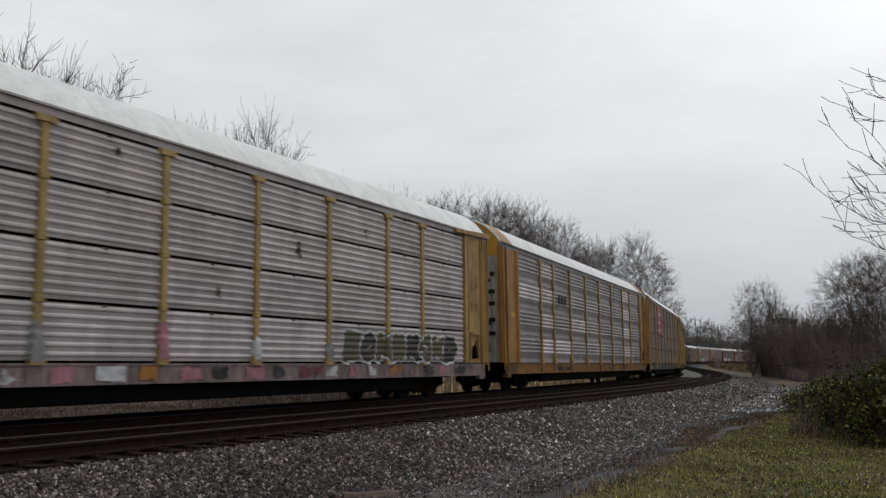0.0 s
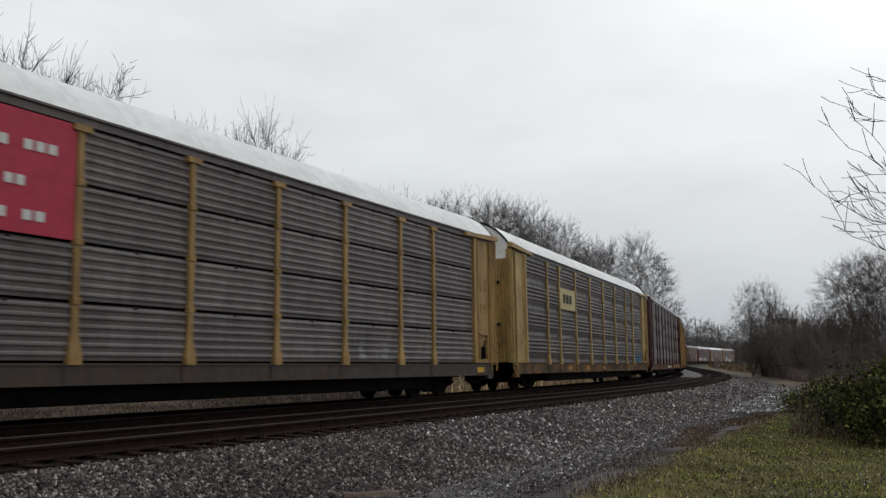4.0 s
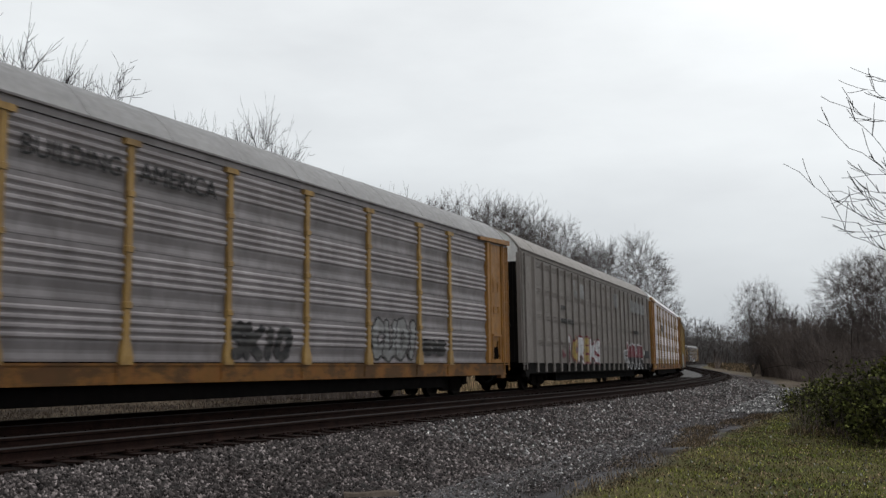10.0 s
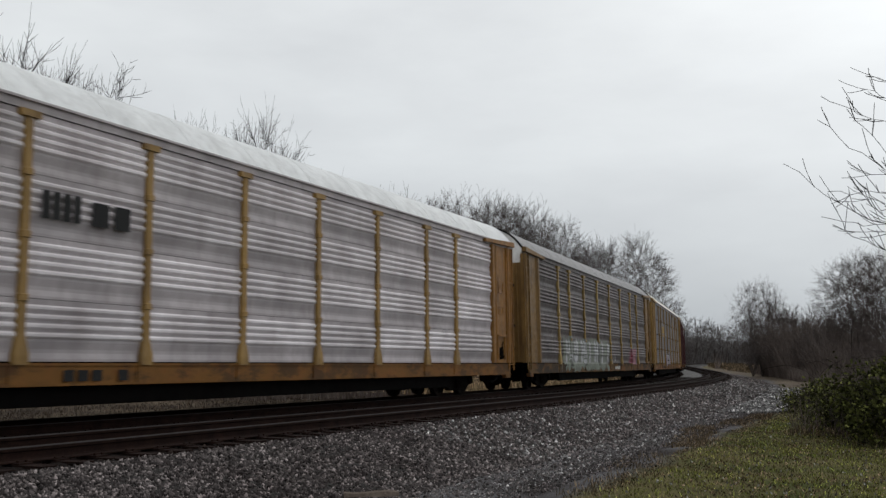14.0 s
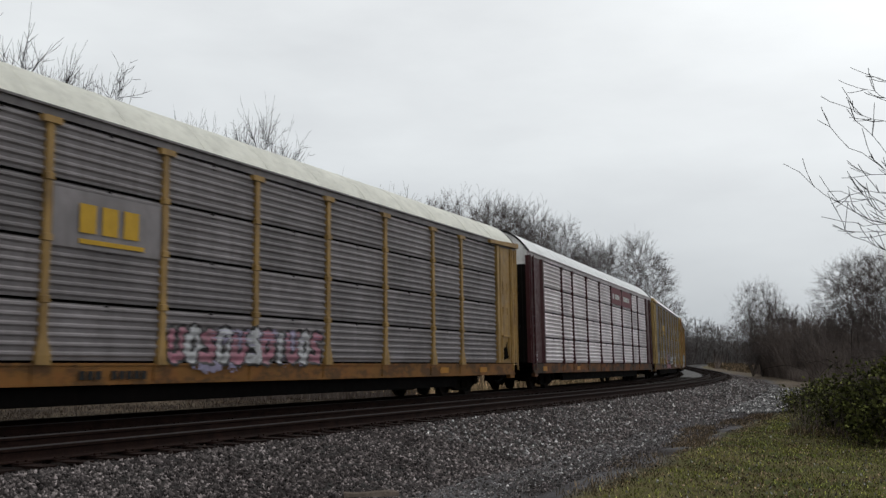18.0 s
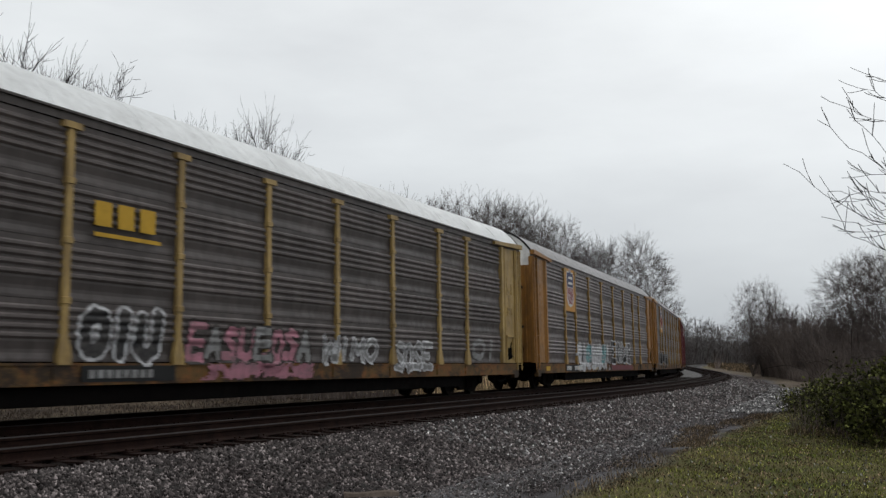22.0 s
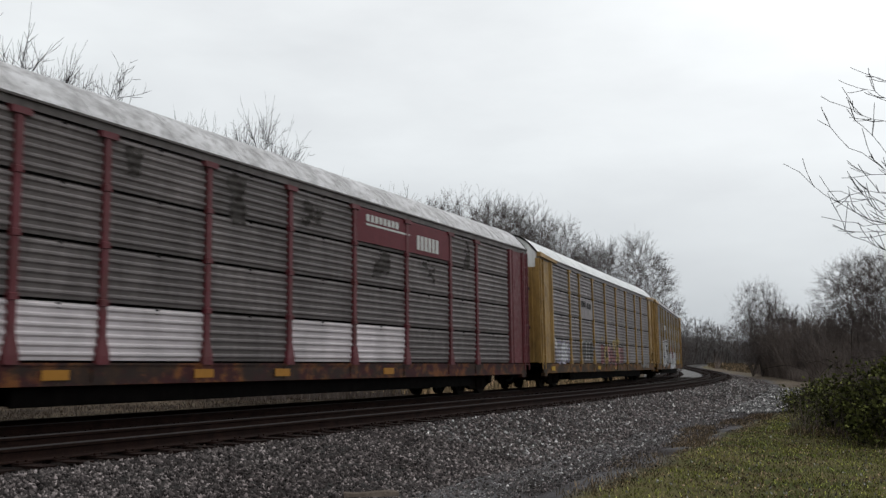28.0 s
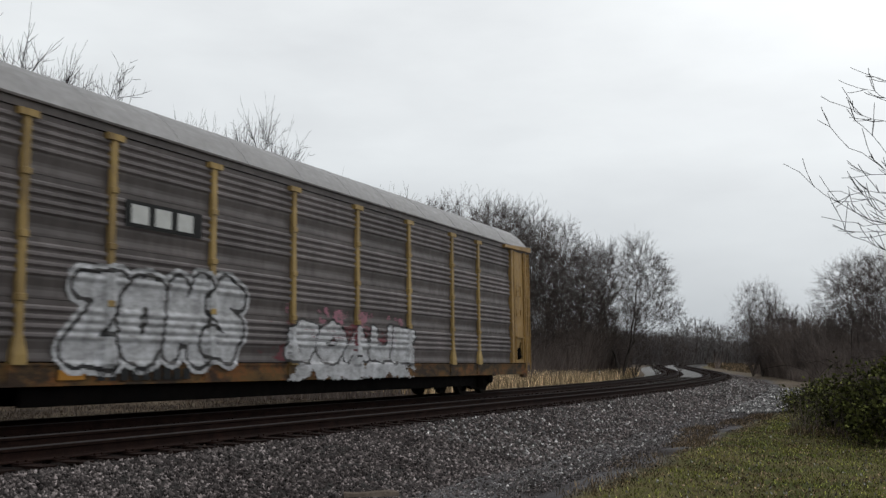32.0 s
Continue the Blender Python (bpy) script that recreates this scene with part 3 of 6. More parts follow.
def fan(segs, rng, p, d, tips, full, thick, twig, shoots, reach):
    """Leads one limb towards a share of the crown, forks it, and ends in single shoots."""
    n = len(tips)
    r = max(thick * (n / full) ** 0.58, twig)
    if n == 1:
        end, count = tips[0], 3
    else:
        c = tips.mean(0)
        end, count = p + (c - p) * rng.uniform(0.22, 0.42), 3
    gap = np.linalg.norm(end - p)
    q = p
    for i in range(count):
        f = (i + 1) / count
        e = p + (end - p) * f + (d * gap * 0.12) * (f * (1 - f) * 2.0) + rng.normal(0, 0.022, 3) * gap
        if i == count - 1 and n > 1:
            e = end
        k = 1 - (0.65 if n == 1 else 0.1) * f
        segs.append((1 if n > full * 0.035 else 3, Vector(q), Vector(e), r * (k + (0.16 if n == 1 else 0.03)), r * k))
        if n < 4 and i < shoots:
            ax = (e - q) / (np.linalg.norm(e - q) + 1e-9)
            sd = ax + rng.normal(0, 0.46, 3) + np.array([0, 0, 0.08])
            sd /= np.linalg.norm(sd)
            m = q + (e - q) * rng.uniform(0.2, 1.0)
            w = rng.uniform(0.35, 1.0) * reach
            o = m + sd * w * 0.5
            segs.append((3, Vector(m), Vector(o), twig * 0.9, twig * 0.75))
            sd = sd + rng.normal(0, 0.14, 3) + np.array([0, 0, 0.08])
            segs.append((3, Vector(o), Vector(o + sd * w * 0.5), twig * 0.75, twig * 0.5))
        q = e
    if n == 1:
        return
    nd = (end - p) / (gap + 1e-9)
    rel = tips - end
    axis = rng.normal(0, 1, 3)
    axis = np.linalg.svd(rel - rel.mean(0), full_matrices=False)[2][0] + 0.35 * axis if n > 2 else rel[0] - rel[1]
    along_axis = rel @ axis
    cut = np.quantile(along_axis, rng.uniform(0.32, 0.68))
    m = along_axis <= cut
    if m.all() or not m.any():
        m = np.arange(n) < max(1, n // 2)
    for g in (tips[m], tips[~m]):
        fan(segs, rng, end, nd, g, full, thick, twig, shoots, reach)


def grow(seed, height, low, wide, n, stems=1, shoots=2, twig=0.012, thick=1.0):
    """Shares the crown's shoots out among the stems."""
    rng = np.random.default_rng(seed)
    tips = crown_points(rng, n, height, low, wide)
    segs = []
    turn = np.argsort(np.arctan2(tips[:, 1], tips[:, 0]))
    for share in np.array_split(turn, stems):
        base = np.zeros(3)
        fan(segs, rng, base, np.array([0, 0, 1.0]), tips[share], n, height * 0.016 * thick, twig, shoots, height * 0.068)
    return segs


def make_tree(seed, height, low, wide, n, stems=1, shoots=2, twig=0.012, label="", mat=None, thick=1.0):
    """A bare winter tree: trunk and limbs in one part, fine twigs in another."""
    segs = grow(seed, height, low, wide, n, stems, shoots, twig, thick)
    tree = tagged(new("tree"), label, "tree", group="bare trees beside the railway")
    put("trunk", segs_mesh([s for s in segs if s[0] < 2], "trunk", False), M_BARK, tree)
    put("crown", segs_mesh([s for s in segs if s[0] >= 2], "crown", True), mat or M_TWIG, tree, "fine bare twigs")
    return tree


HEIGHTS = (14.0, 13.0, 13.0, 8.0, 16.0, 12.0)
kinds = [make_tree(11, 14.0, 4.5, 0.46, 460, 1, 3, 0.0135, "tall open bare tree behind the tracks", M_DARKTWIG, 0.8),
         make_tree(23, 13.0, 3.6, 0.33, 1700, 1, 3, 0.0085, "round-crowned bare tree behind the tracks"),
         make_tree(37, 13.0, 2.0, 0.46, 2600, 4, 3, 0.0085, "wide many-stemmed bare tree behind the tracks"),
         make_tree(41, 8.0, 0.8, 0.42, 700, 8, 2, 0.011, "bushy many-stemmed bare shrub"),
         make_tree(53, 16.0, 2.5, 0.40, 300, 2, 2, 0.042, "tall bare tree far beyond the bend", M_HAZEWOOD, 1.0),
         make_tree(67, 12.0, 3.0, 0.38, 1000, 2, 3, 0.0088, "forked bare tree behind the tracks")]


def plant(kind, px, top, depth, turn, wide=1.0):
    """Sets a tree of a kind at a bearing and depth, with its crown ending at a given height."""
    x, y, z = in_view(px, depth)
    foot = -0.55 + float(climb(side_of_line([x], [y])[0][0]))
    h = (645 - top) / 1717.3 * depth + 0.92 - foot
    k = h / HEIGHTS[kind]
    ob = copy_thing(kinds[kind], Matrix.Translation((x, y, foot)) @ Matrix.Rotation(radians(turn), 4, "Z"))
    ob.scale = (k * wide, k * wide, k)
    return ob


TREES = [(0, -60, 14, 40, 0, 0.75), (0, 30, 66, 44, 40, 0.6), (0, 100, 56, 46, 130, 0.66), (0, 158, 108, 48, 250, 0.42), (0, 300, 196, 55, 10, 0.5), (0, 352, 190, 53, 200, 0.55), (0, 415, 172, 54, 20, 0.6), (0, 458, 178, 54, 300, 0.45),
         (0, 560, 300, 75, 30, 0.6), (5, 690, 322, 84, 80, 0.9), (5, 738, 330, 86, 150, 0.9), (5, 792, 320, 86, 120, 0.9), (1, 868, 334, 84, 60, 1.0), (1, 915, 345, 88, 240, 0.95), (1, 968, 372, 90, 15, 0.9),
         (5, 1010, 412, 94, 75, 0.9), (2, 1098, 402, 98, 75, 1.0), (5, 1045, 424, 104, 270, 0.9),
         (3, 940, 500, 84, 10, 1.2), (3, 985, 520, 88, 50, 1.2), (3, 1030, 545, 92, 140, 1.2), (3, 1075, 560, 100, 170, 1.2), (3, 1120, 566, 106, 30, 1.1), (3, 1160, 578, 114, 90, 1.2), (3, 1200, 592, 140, 200, 1.2), (3, 900, 500, 80, 90, 1.2),
         (4, 1205, 566, 350, 0, 1), (4, 1224, 556, 372, 50, 1.1), (4, 1246, 556, 395, 100, 1), (4, 1262, 560, 410, 160, 1.1), (4, 1280, 572, 425, 210, 1), (4, 1186, 574, 345, 260, 1), (4, 1300, 584, 445, 20, 1.1),
         (5, 1345, 484, 120, 60, 0.9), (3, 1350, 505, 122, 200, 0.7), (3, 1328, 545, 116, 0, 0.9), (3, 1372, 525, 118, 120, 0.9), (3, 1415, 528, 108, 30, 1.2), (3, 1455, 532, 100, 200, 1.2), (3, 1330, 580, 122, 80, 0.7), (3, 1390, 538, 104, 150, 1.2), (3, 1435, 560, 92, 250, 1.2),
         (1, 1515, 438, 62, 10, 1.0), (1, 1578, 430, 58, 120, 1.1), (3, 1500, 520, 66, 70, 1.2), (3, 1560, 540, 54, 300, 1.2)]
for row in TREES:
    plant(*row)
for src in kinds:
    for o in (*src.children_recursive, src):
        bpy.data.objects.remove(o)


# ---- brush, straw, grass ----
def blades(name, x, y, z, length, width, lean, mat, label, cat, kind="stuff"):
    """Upright blades or stems, one thin bent triangle pair each."""
    n = len(x)
    a = 6.283 * np.random.rand(n)
    t = 6.283 * np.random.rand(n)
    L = length * (0.5 + np.random.rand(n))
    l = lean * np.random.rand(n) * L
    wx, wy = np.cos(a) * width, np.sin(a) * width
    tx, ty = np.cos(t) * l, np.sin(t) * l
    p = np.stack([x, y, z], 1)
    v = np.stack([p + np.stack([wx, wy, 0 * x], 1), p - np.stack([wx, wy, 0 * x], 1),
                  p + np.stack([tx * 0.4 - wx * 0.8, ty * 0.4 - wy * 0.8, L * 0.6], 1), p + np.stack([tx * 0.4 + wx * 0.8, ty * 0.4 + wy * 0.8, L * 0.6], 1),
                  p + np.stack([tx, ty, L], 1)], 1).reshape(-1, 3)
    f4 = np.array([(0, 1, 2), (0, 2, 3), (3, 2, 4)])
    f = (f4[None] + 5 * np.arange(n)[:, None, None]).reshape(-1, 3)
    return tagged(new(name, cloud_mesh(name, v, f, mat)), label, cat, kind=kind)


def strip(n, s_lo, s_hi, o_lo, o_hi, power=1.0):
    s = s_lo + (s_hi - s_lo) * np.random.rand(n) ** power
    o = o_lo + (o_hi - o_lo) * np.random.rand(n)
    x, y, t = along(s, o)
    return x, y, ground_height(s, o, x, y), s, o


x, y, z, s, o = strip(26000, 5, 60, 4.2, 14)
blades("straw_grass", x, y, z, 0.11, 0.007, 1.4, M_DULLSTRAW, "short dry straw grass behind the far track", "grass")
x, y, z, s, o = strip(26000, 38, 125, 4.2, 12)
blades("straw_grass", x, y, z, 0.85, 0.012, 0.5, M_STRAW, "tall pale dry grass behind the far track", "grass")
def mottle(x, y, k):
    """Slow uneven patches over the lawn, 0 to 1."""
    v = np.sin(1.7 * k * x + 1.9 * np.sin(0.9 * k * y)) * np.sin(1.3 * k * y + 1.2 * np.sin(1.1 * k * x)) + 0.5 * np.sin(4.3 * k * x + 2.0 * np.sin(3.1 * k * y))
    return np.clip(0.5 + 0.45 * v, 0, 1)


x, y, z, s, o = strip(120000, 1, 34, -18, -9.6, 1.2)
edge = np.clip((-9.55 - 0.55 * mottle(x, y, 0.6) - 0.25 * mottle(x, y, 3.1) - o) / 0.6, 0.0, 1) ** 1.5
patch = mottle(x, y, 1.0)
pick = np.random.rand(len(o))
keep = (y > 7) & (pick < edge * (0.15 + 0.95 * patch))
blades("lawn_grass", x[keep], y[keep], z[keep], 0.036, 0.0055, 1.6, M_BLADE, "short mossy green winter grass", "grass")
tan = (y > 7) & ~keep & (pick < 0.45 + 0.5 * (1 - patch)) & (o < -9.75) & (np.random.rand(len(o)) < 0.7)
blades("dead_grass", x[tan], y[tan], z[tan], 0.035, 0.006, 1.8, M_DEADGRASS, "matted brown dead grass between the green", "grass")
x, y, z, s, o = strip(12000, 2, 34, -17, -9.8)
keep = mottle(x + 3, y, 0.7) > 0.35
blades("leaf_litter", x[keep], y[keep], z[keep] + 0.008, 0.022, 0.014, 1.4, M_LITTER, "brown fallen leaves and straw bits on the grass", "leaves")
x, y, z, s, o = strip(1500, 2, 30, -16, -10.2)
blades("leaf_litter", x, y, z + 0.03, 0.022, 0.014, 1.0, M_PALESTONE, "pale dry leaf scraps in the grass", "leaves")
for s0, o0, n in ((17.0, -9.3, 900), (19.5, -9.0, 800), (15.0, -9.6, 900), (22.5, -9.4, 900), (26.0, -9.6, 1200), (11.0, -9.5, 300), (8.0, -9.9, 300)):
    x, y, z, s, o = strip(n, s0 - 1.2, s0 + 1.2, o0 - 0.35, o0 + 0.35)
    blades("weed_tuft", x, y, z, 0.07, 0.005, 1.2, M_DEADGRASS, "flattened dry weeds on the service road", "weeds")


def thicket(name, cx, cy, rx, ry, n, h, width, mat, label):
    r = np.sqrt(np.random.rand(n))
    a = 6.283 * np.random.rand(n)
    x, y = cx + rx * r * np.cos(a), cy + ry * r * np.sin(a)
    s, o = side_of_line(x, y)
    ok = (o > 6.0) | (o < -11.2)
    hh = h * (1 - 0.5 * r[ok] ** 3)
    return blades(name, x[ok], y[ok], -0.5 + climb(s[ok]), hh, width, 0.7, mat, label, "bushes")


for px, depth, rx, ry, n, h in ((950, 88, 9, 7, 5000, 4.0), (1075, 102, 9, 6, 6000, 4.2), (850, 82, 8, 8, 3000, 3.6), (700, 72, 12, 8, 2500, 2.2), (500, 54, 14, 6, 2500, 1.6), (200, 44, 14, 6, 2500, 1.4), (1140, 124, 8, 10, 6000, 4.4), (1010, 96, 7, 6, 6000, 5.0), (1110, 112, 7, 5, 7000, 4.4), (1170, 150, 9, 12, 6000, 4.6), (1185, 200, 9, 16, 6000, 5.0)):
    x, y, z = in_view(px, depth)
    thicket("brush_thicket", x, y, rx, ry, int(n * 1.5), h, 0.020, M_BRUSH, "tangled dead undergrowth below the trees")
for px, depth, rx, ry, n, h in ((1345, 120, 5, 8, 6000, 4.2), (1420, 108, 7, 8, 7000, 4.8), (1475, 98, 6, 8, 5500, 4.6), (1348, 118, 4, 8, 4000, 3.0), (1440, 60, 5, 8, 2600, 0.9), (1520, 62, 5, 7, 3000, 2.4), (1385, 92, 4, 12, 5000, 0.9), (1430, 52, 3, 8, 4000, 0.7), (1465, 44, 3, 7, 4000, 0.8), (1345, 128, 5, 12, 4000, 1.3)):
    x, y, z = in_view(px, depth)
    thicket("brush_thicket", x, y, rx, ry, int(n * 1.4), h, 0.024, M_BRUSH, "brown leafless scrub beside the road")


for px, depth, rx, ry, n, h in ((1290, 210, 9, 34, 5000, 0.9), (1262, 250, 6, 26, 3500, 0.8), (1320, 160, 7, 22, 4000, 0.7)):
    x, y, z = in_view(px, depth)
    thicket("dead_grass", x, y, rx, ry, n, h, 0.03, M_DEADGRASS, "dry brown grass along the far bend")


def far_woods():
    """Wood edge far beyond the bend, its haze put into the pale colour: thousands of upright stems."""
    n = 32000
    px = np.random.uniform(1080, 1460, n)
    d = np.interp(px, [1080, 1210, 1300, 1460], [330, 350, 470, 520]) + np.random.uniform(0, 60, n)
    x, y = (px - 784) / 1717.3 * d, d
    blades("far_woods", x, y, np.full(n, 0.7), 8.8, 0.075, 0.5, M_HAZEWOOD, "distant leafless wood beyond the bend", "woods")


far_woods()


def bramble(px, depth, rx, ry, h, n, label):
    """Evergreen bramble: arching stems and many small leaves, its outline ragged."""
    cx, cy, _ = in_view(px, depth)
    rng = np.random.default_rng(int(px))
    bush = tagged(new("bramble_bush"), label, "bush", group="green bushes by the road")
    segs = []
    for i in range(80):
        a, r = rng.uniform(0, 6.283), math.sqrt(rng.uniform(0, 1))
        p = Vector((cx + rx * 1.05 * r * math.cos(a), cy + ry * r * math.sin(a), -0.55))
        d = Vector((rng.normal(0, 0.45), rng.normal(0, 0.45), 1)).normalized()
        q = p
        for j in range(6):
            d = (d + Vector((rng.normal(0, 0.2), rng.normal(0, 0.2), -0.09 * j))).normalized()
            e = q + d * h * 0.19
            segs.append((3, q.copy(), e.copy(), 0.005, 0.004))
            q = e
    tagged(put("stem_tangle", segs_mesh(segs, "stem_tangle", True), M_DARKTWIG, bush), "tangled arching dead stems", kind="stuff")
    lobes = 26
    la, lr = rng.uniform(0, 6.283, lobes), np.sqrt(rng.uniform(0, 1, lobes)) * 0.72
    lx, ly = rx * lr * np.cos(la), ry * lr * np.sin(la)
    lz = h * (1 - lr ** 2) * rng.uniform(0.35, 0.85, lobes)
    size = rng.uniform(0.13, 0.42, lobes) * min(rx, h * 1.2)
    pick = rng.integers(0, lobes, n)
    u = rng.normal(0, 1, (n, 3))
    u /= np.linalg.norm(u, axis=1, keepdims=True)
    rad = size[pick] * (0.1 + 1.15 * rng.random(n) + 0.7 * rng.random(n) ** 6)
    c = np.stack([cx + lx[pick] + rad * u[:, 0], cy + ly[pick] + rad * u[:, 1], np.maximum(-0.55 + lz[pick] + rad * u[:, 2], -0.72 + 0.25 * rng.random(n))], 1)
    w = 0.034 * rng.uniform(0.4, 1.4, (n, 1))
    a = rng.normal(0, 1, (n, 3))
    a /= np.linalg.norm(a, axis=1, keepdims=True)
    b = np.cross(a, rng.normal(0, 1, (n, 3)))
    b /= np.linalg.norm(b, axis=1, keepdims=True)
    v = np.stack([c - a * w * 1.4, c + b * w * 0.7, c + a * w * 1.4, c - b * w * 0.7], 1).reshape(-1, 3)
    f = np.arange(4 * n).reshape(-1, 4)
    put("foliage", cloud_mesh("foliage", v, f, None), M_LEAF, bush, "small dark green leaves")
    return bush


bramble(1560, 19.5, 1.4, 2.2, 1.75, 13000, "dark olive green evergreen bramble bush beside the gravel road")
bramble(1660, 18.0, 1.6, 2.0, 2.3, 12000, "taller dark green evergreen bush")
bramble(1488, 24.0, 1.25, 2.2, 1.10, 8500, "ragged green bramble bush beside the gravel road")
bramble(1436, 30.5, 0.9, 2.5, 0.85, 6000, "sparse low bramble among dry weeds")
for px, depth, rx, ry, n, h in ((1560, 21, 2.2, 2.4, 700, 1.0), (1465, 26, 1.6, 3.0, 450, 0.65), (1425, 34, 1.5, 4.0, 1000, 0.6), (1600, 26, 2.5, 3.0, 1500, 1.5)):
    x, y, z = in_view(px, depth)
    thicket("dry_weeds", x, y, rx, ry, n, h, 0.005, M_BRUSH, "thin dead weed stalks among the brambles")
for px, depth, rx, ry, n, h in ((1480, 21.5, 2.6, 1.6, 2200, 0.12), (1430, 28, 2.0, 3.5, 3000, 0.28), (1410, 38, 2.0, 5.0, 2600, 0.40)):
    x, y, z = in_view(px, depth)
    thicket("dry_weeds", x, y, rx, ry, n, h, 0.006, M_DEADGRASS, "low brown dead weeds at the foot of the brambles")


def near_sapling():
    """A slender bare tree beside the road: limbs leave it flat, then sweep up to forked tips."""
    rng = random.Random(9)
    segs = []
    depth = 13.0
    x, y, _ = in_view(1690, depth)
    root = Vector((x, y, -0.55))
    q = root.copy()
    for i in range(8):
        e = q + Vector((rng.uniform(-0.05, 0.05), rng.uniform(-0.05, 0.05), 0.75))
        segs.append((0, q.copy(), e.copy(), 0.055 - 0.005 * i, 0.05 - 0.005 * i))
        q = e

    def shoot(p, d, length, r):
        """One thin twig that curves upwards."""
        for i in range(4):
            d = (d + Vector((rng.gauss(0, 0.05), rng.gauss(0, 0.1), 0.10 + rng.gauss(0, 0.04)))).normalized()
            e = p + d * length / 4
            segs.append((2, p.copy(), e.copy(), r * (1 - 0.15 * i), r * (0.85 - 0.15 * i)))
            p = e

    for start, tip, r, sag, shoots in ((3.0, (1398, 293), 0.017, 0.42, 7), (3.15, (1463, 210), 0.012, 0.12, 6), (4.25, (1471, 180), 0.011, 0.16, 6), (3.1, (1516, 195), 0.009, 0.05, 3), (4.4, (1541, 140), 0.009, 0.02, 4),
                                       (3.35, (1478, 346), 0.009, 0.05, 9), (2.2, (1482, 405), 0.010, 0.10, 5), (3.0, (1462, 378), 0.009, 0.15, 8), (2.7, (1512, 330), 0.009, 0.0, 12), (2.5, (1540, 360), 0.009, 0.0, 12), (2.9, (1505, 412), 0.009, 0.05, 10), (3.3, (1530, 300), 0.009, 0.0, 10), (4.7, (1556, 120), 0.009, 0.0, 3)):
        tx, ty, _ = in_view(tip[0], depth + rng.uniform(-0.5, 0.5))
        end = Vector((tx, ty, 0.97 + (645 - tip[1]) / 1717.3 * depth))
        a = root + Vector((0, 0, start + 0.55))
        n, q = 12, a
        at = {rng.randrange(4, n) for _ in range(shoots)}
        for i in range(1, n + 1):
            f = i / n
            e = a.lerp(end, f) + Vector((0, 0, -sag * math.sin(math.pi * f ** 0.9))) + Vector((rng.gauss(0, 0.012), rng.gauss(0, 0.03), rng.gauss(0, 0.012)))
            segs.append((1, q.copy(), e.copy(), r * (1.05 - 0.75 * f), r * (1.0 - 0.75 * f)))
            if i in at:
                d = (e - q).normalized() + Vector((rng.uniform(-0.3, 0.5), rng.uniform(-0.5, 0.5), rng.uniform(-0.5, 0.9)))
                shoot(e, d.normalized(), rng.uniform(0.25, 0.5), r * 0.4)
                shoot(e, (d + Vector((rng.uniform(-0.4, 0.4), 0, rng.uniform(-0.6, 0.3)))).normalized(), rng.uniform(0.12, 0.3), r * 0.35)
            q = e
    segs = [(l, a, b, max(ra * 0.68, 0.0050), max(rb * 0.68, 0.0045)) for l, a, b, ra, rb in segs]
    tree = tagged(new("tree"), "slender bare sapling with thin arching twigs by the road", "tree", group="bare trees beside the railway")
    put("trunk", segs_mesh([s for s in segs if s[0] < 1], "trunk", False), M_BARK, tree)
    put("crown", segs_mesh([s for s in segs if s[0] >= 1], "crown", True), M_DARKTWIG, tree, "thin dark bare twigs")


near_sapling()


def marker_stake():
    """A short white stake in the straw beside the far track."""
    x, y, _ = in_view(1058, 86.0)
    g = Geo()
    g.box(-0.045, 0.045, -0.03, 0.03, 0.0, 0.95, c=0.01)
    g.face([(-0.045, -0.03, 0.95), (0.045, -0.03, 0.95), (0.0, 0.0, 1.02)])
    stake = part("marker_stake", g, plain_paint("white_stake_paint", (0.62, 0.62, 0.60), 0.7), None, at=Matrix.Translation((x, y, -0.58)) @ Matrix.Rotation(0.07, 4, "Y"))
    tagged(stake, "short white marker stake standing in straw grass", "stake")


def timber_scrap():
    """A split piece of an old sleeper lying on the stones."""
    x, y, _ = in_view(660, 11.6)
    g = Geo()
    rings = []
    for i in range(6):
        u = -0.32 + 0.128 * i
        h = 0.05 + 0.012 * math.sin(5 * i)
        w = 0.075 + 0.012 * math.cos(4 * i)
        rings.append([(u, -w, 0.0), (u, w, 0.004), (u, w * 0.85, h), (u, -w * 0.7, h * 0.9)])
    g.loft(rings)
    piece = part("timber_scrap", g, earthy("grey_split_timber", [(0.3, (0.08, 0.062, 0.050)), (0.7, (0.17, 0.135, 0.11))], 3.0, 30.0), None, at=Matrix.Translation((x, y, -0.56)) @ Matrix.Rotation(0.15, 4, "Z"))
    tagged(piece, "weathered split sleeper piece lying on ballast", "timber")


marker_stake()
timber_scrap()
# ---- the train: seventeen closed car carriers ----
M_ROOF_WHITE = painted_steel("white_roof_paint", (0.74, 0.75, 0.75), (0.30, 0.29, 0.28), 0.35, 0.55, vary=0.08)
M_ROOF_GREY = painted_steel("grey_zinc_roof", (0.225, 0.218, 0.22), (0.20, 0.19, 0.18), 0.5, 0.5, vary=0.12)
M_ROOF_STAIN = painted_steel("stained_white_roof", (0.60, 0.59, 0.60), (0.10, 0.085, 0.08), 0.9, 0.6, vary=0.15)
M_ROOF_CREAM = painted_steel("cream_roof_paint", (0.66, 0.65, 0.57), (0.30, 0.29, 0.25), 0.4, 0.55, vary=0.08)
M_ROOF_TAUPE = painted_steel("taupe_roof_paint", (0.27, 0.245, 0.225), (0.14, 0.125, 0.11), 0.4, 0.6, vary=0.08)
M_END_WHITE = painted_steel("white_end_paint", (0.84, 0.84, 0.83), (0.26, 0.23, 0.21), 0.5, 0.55)
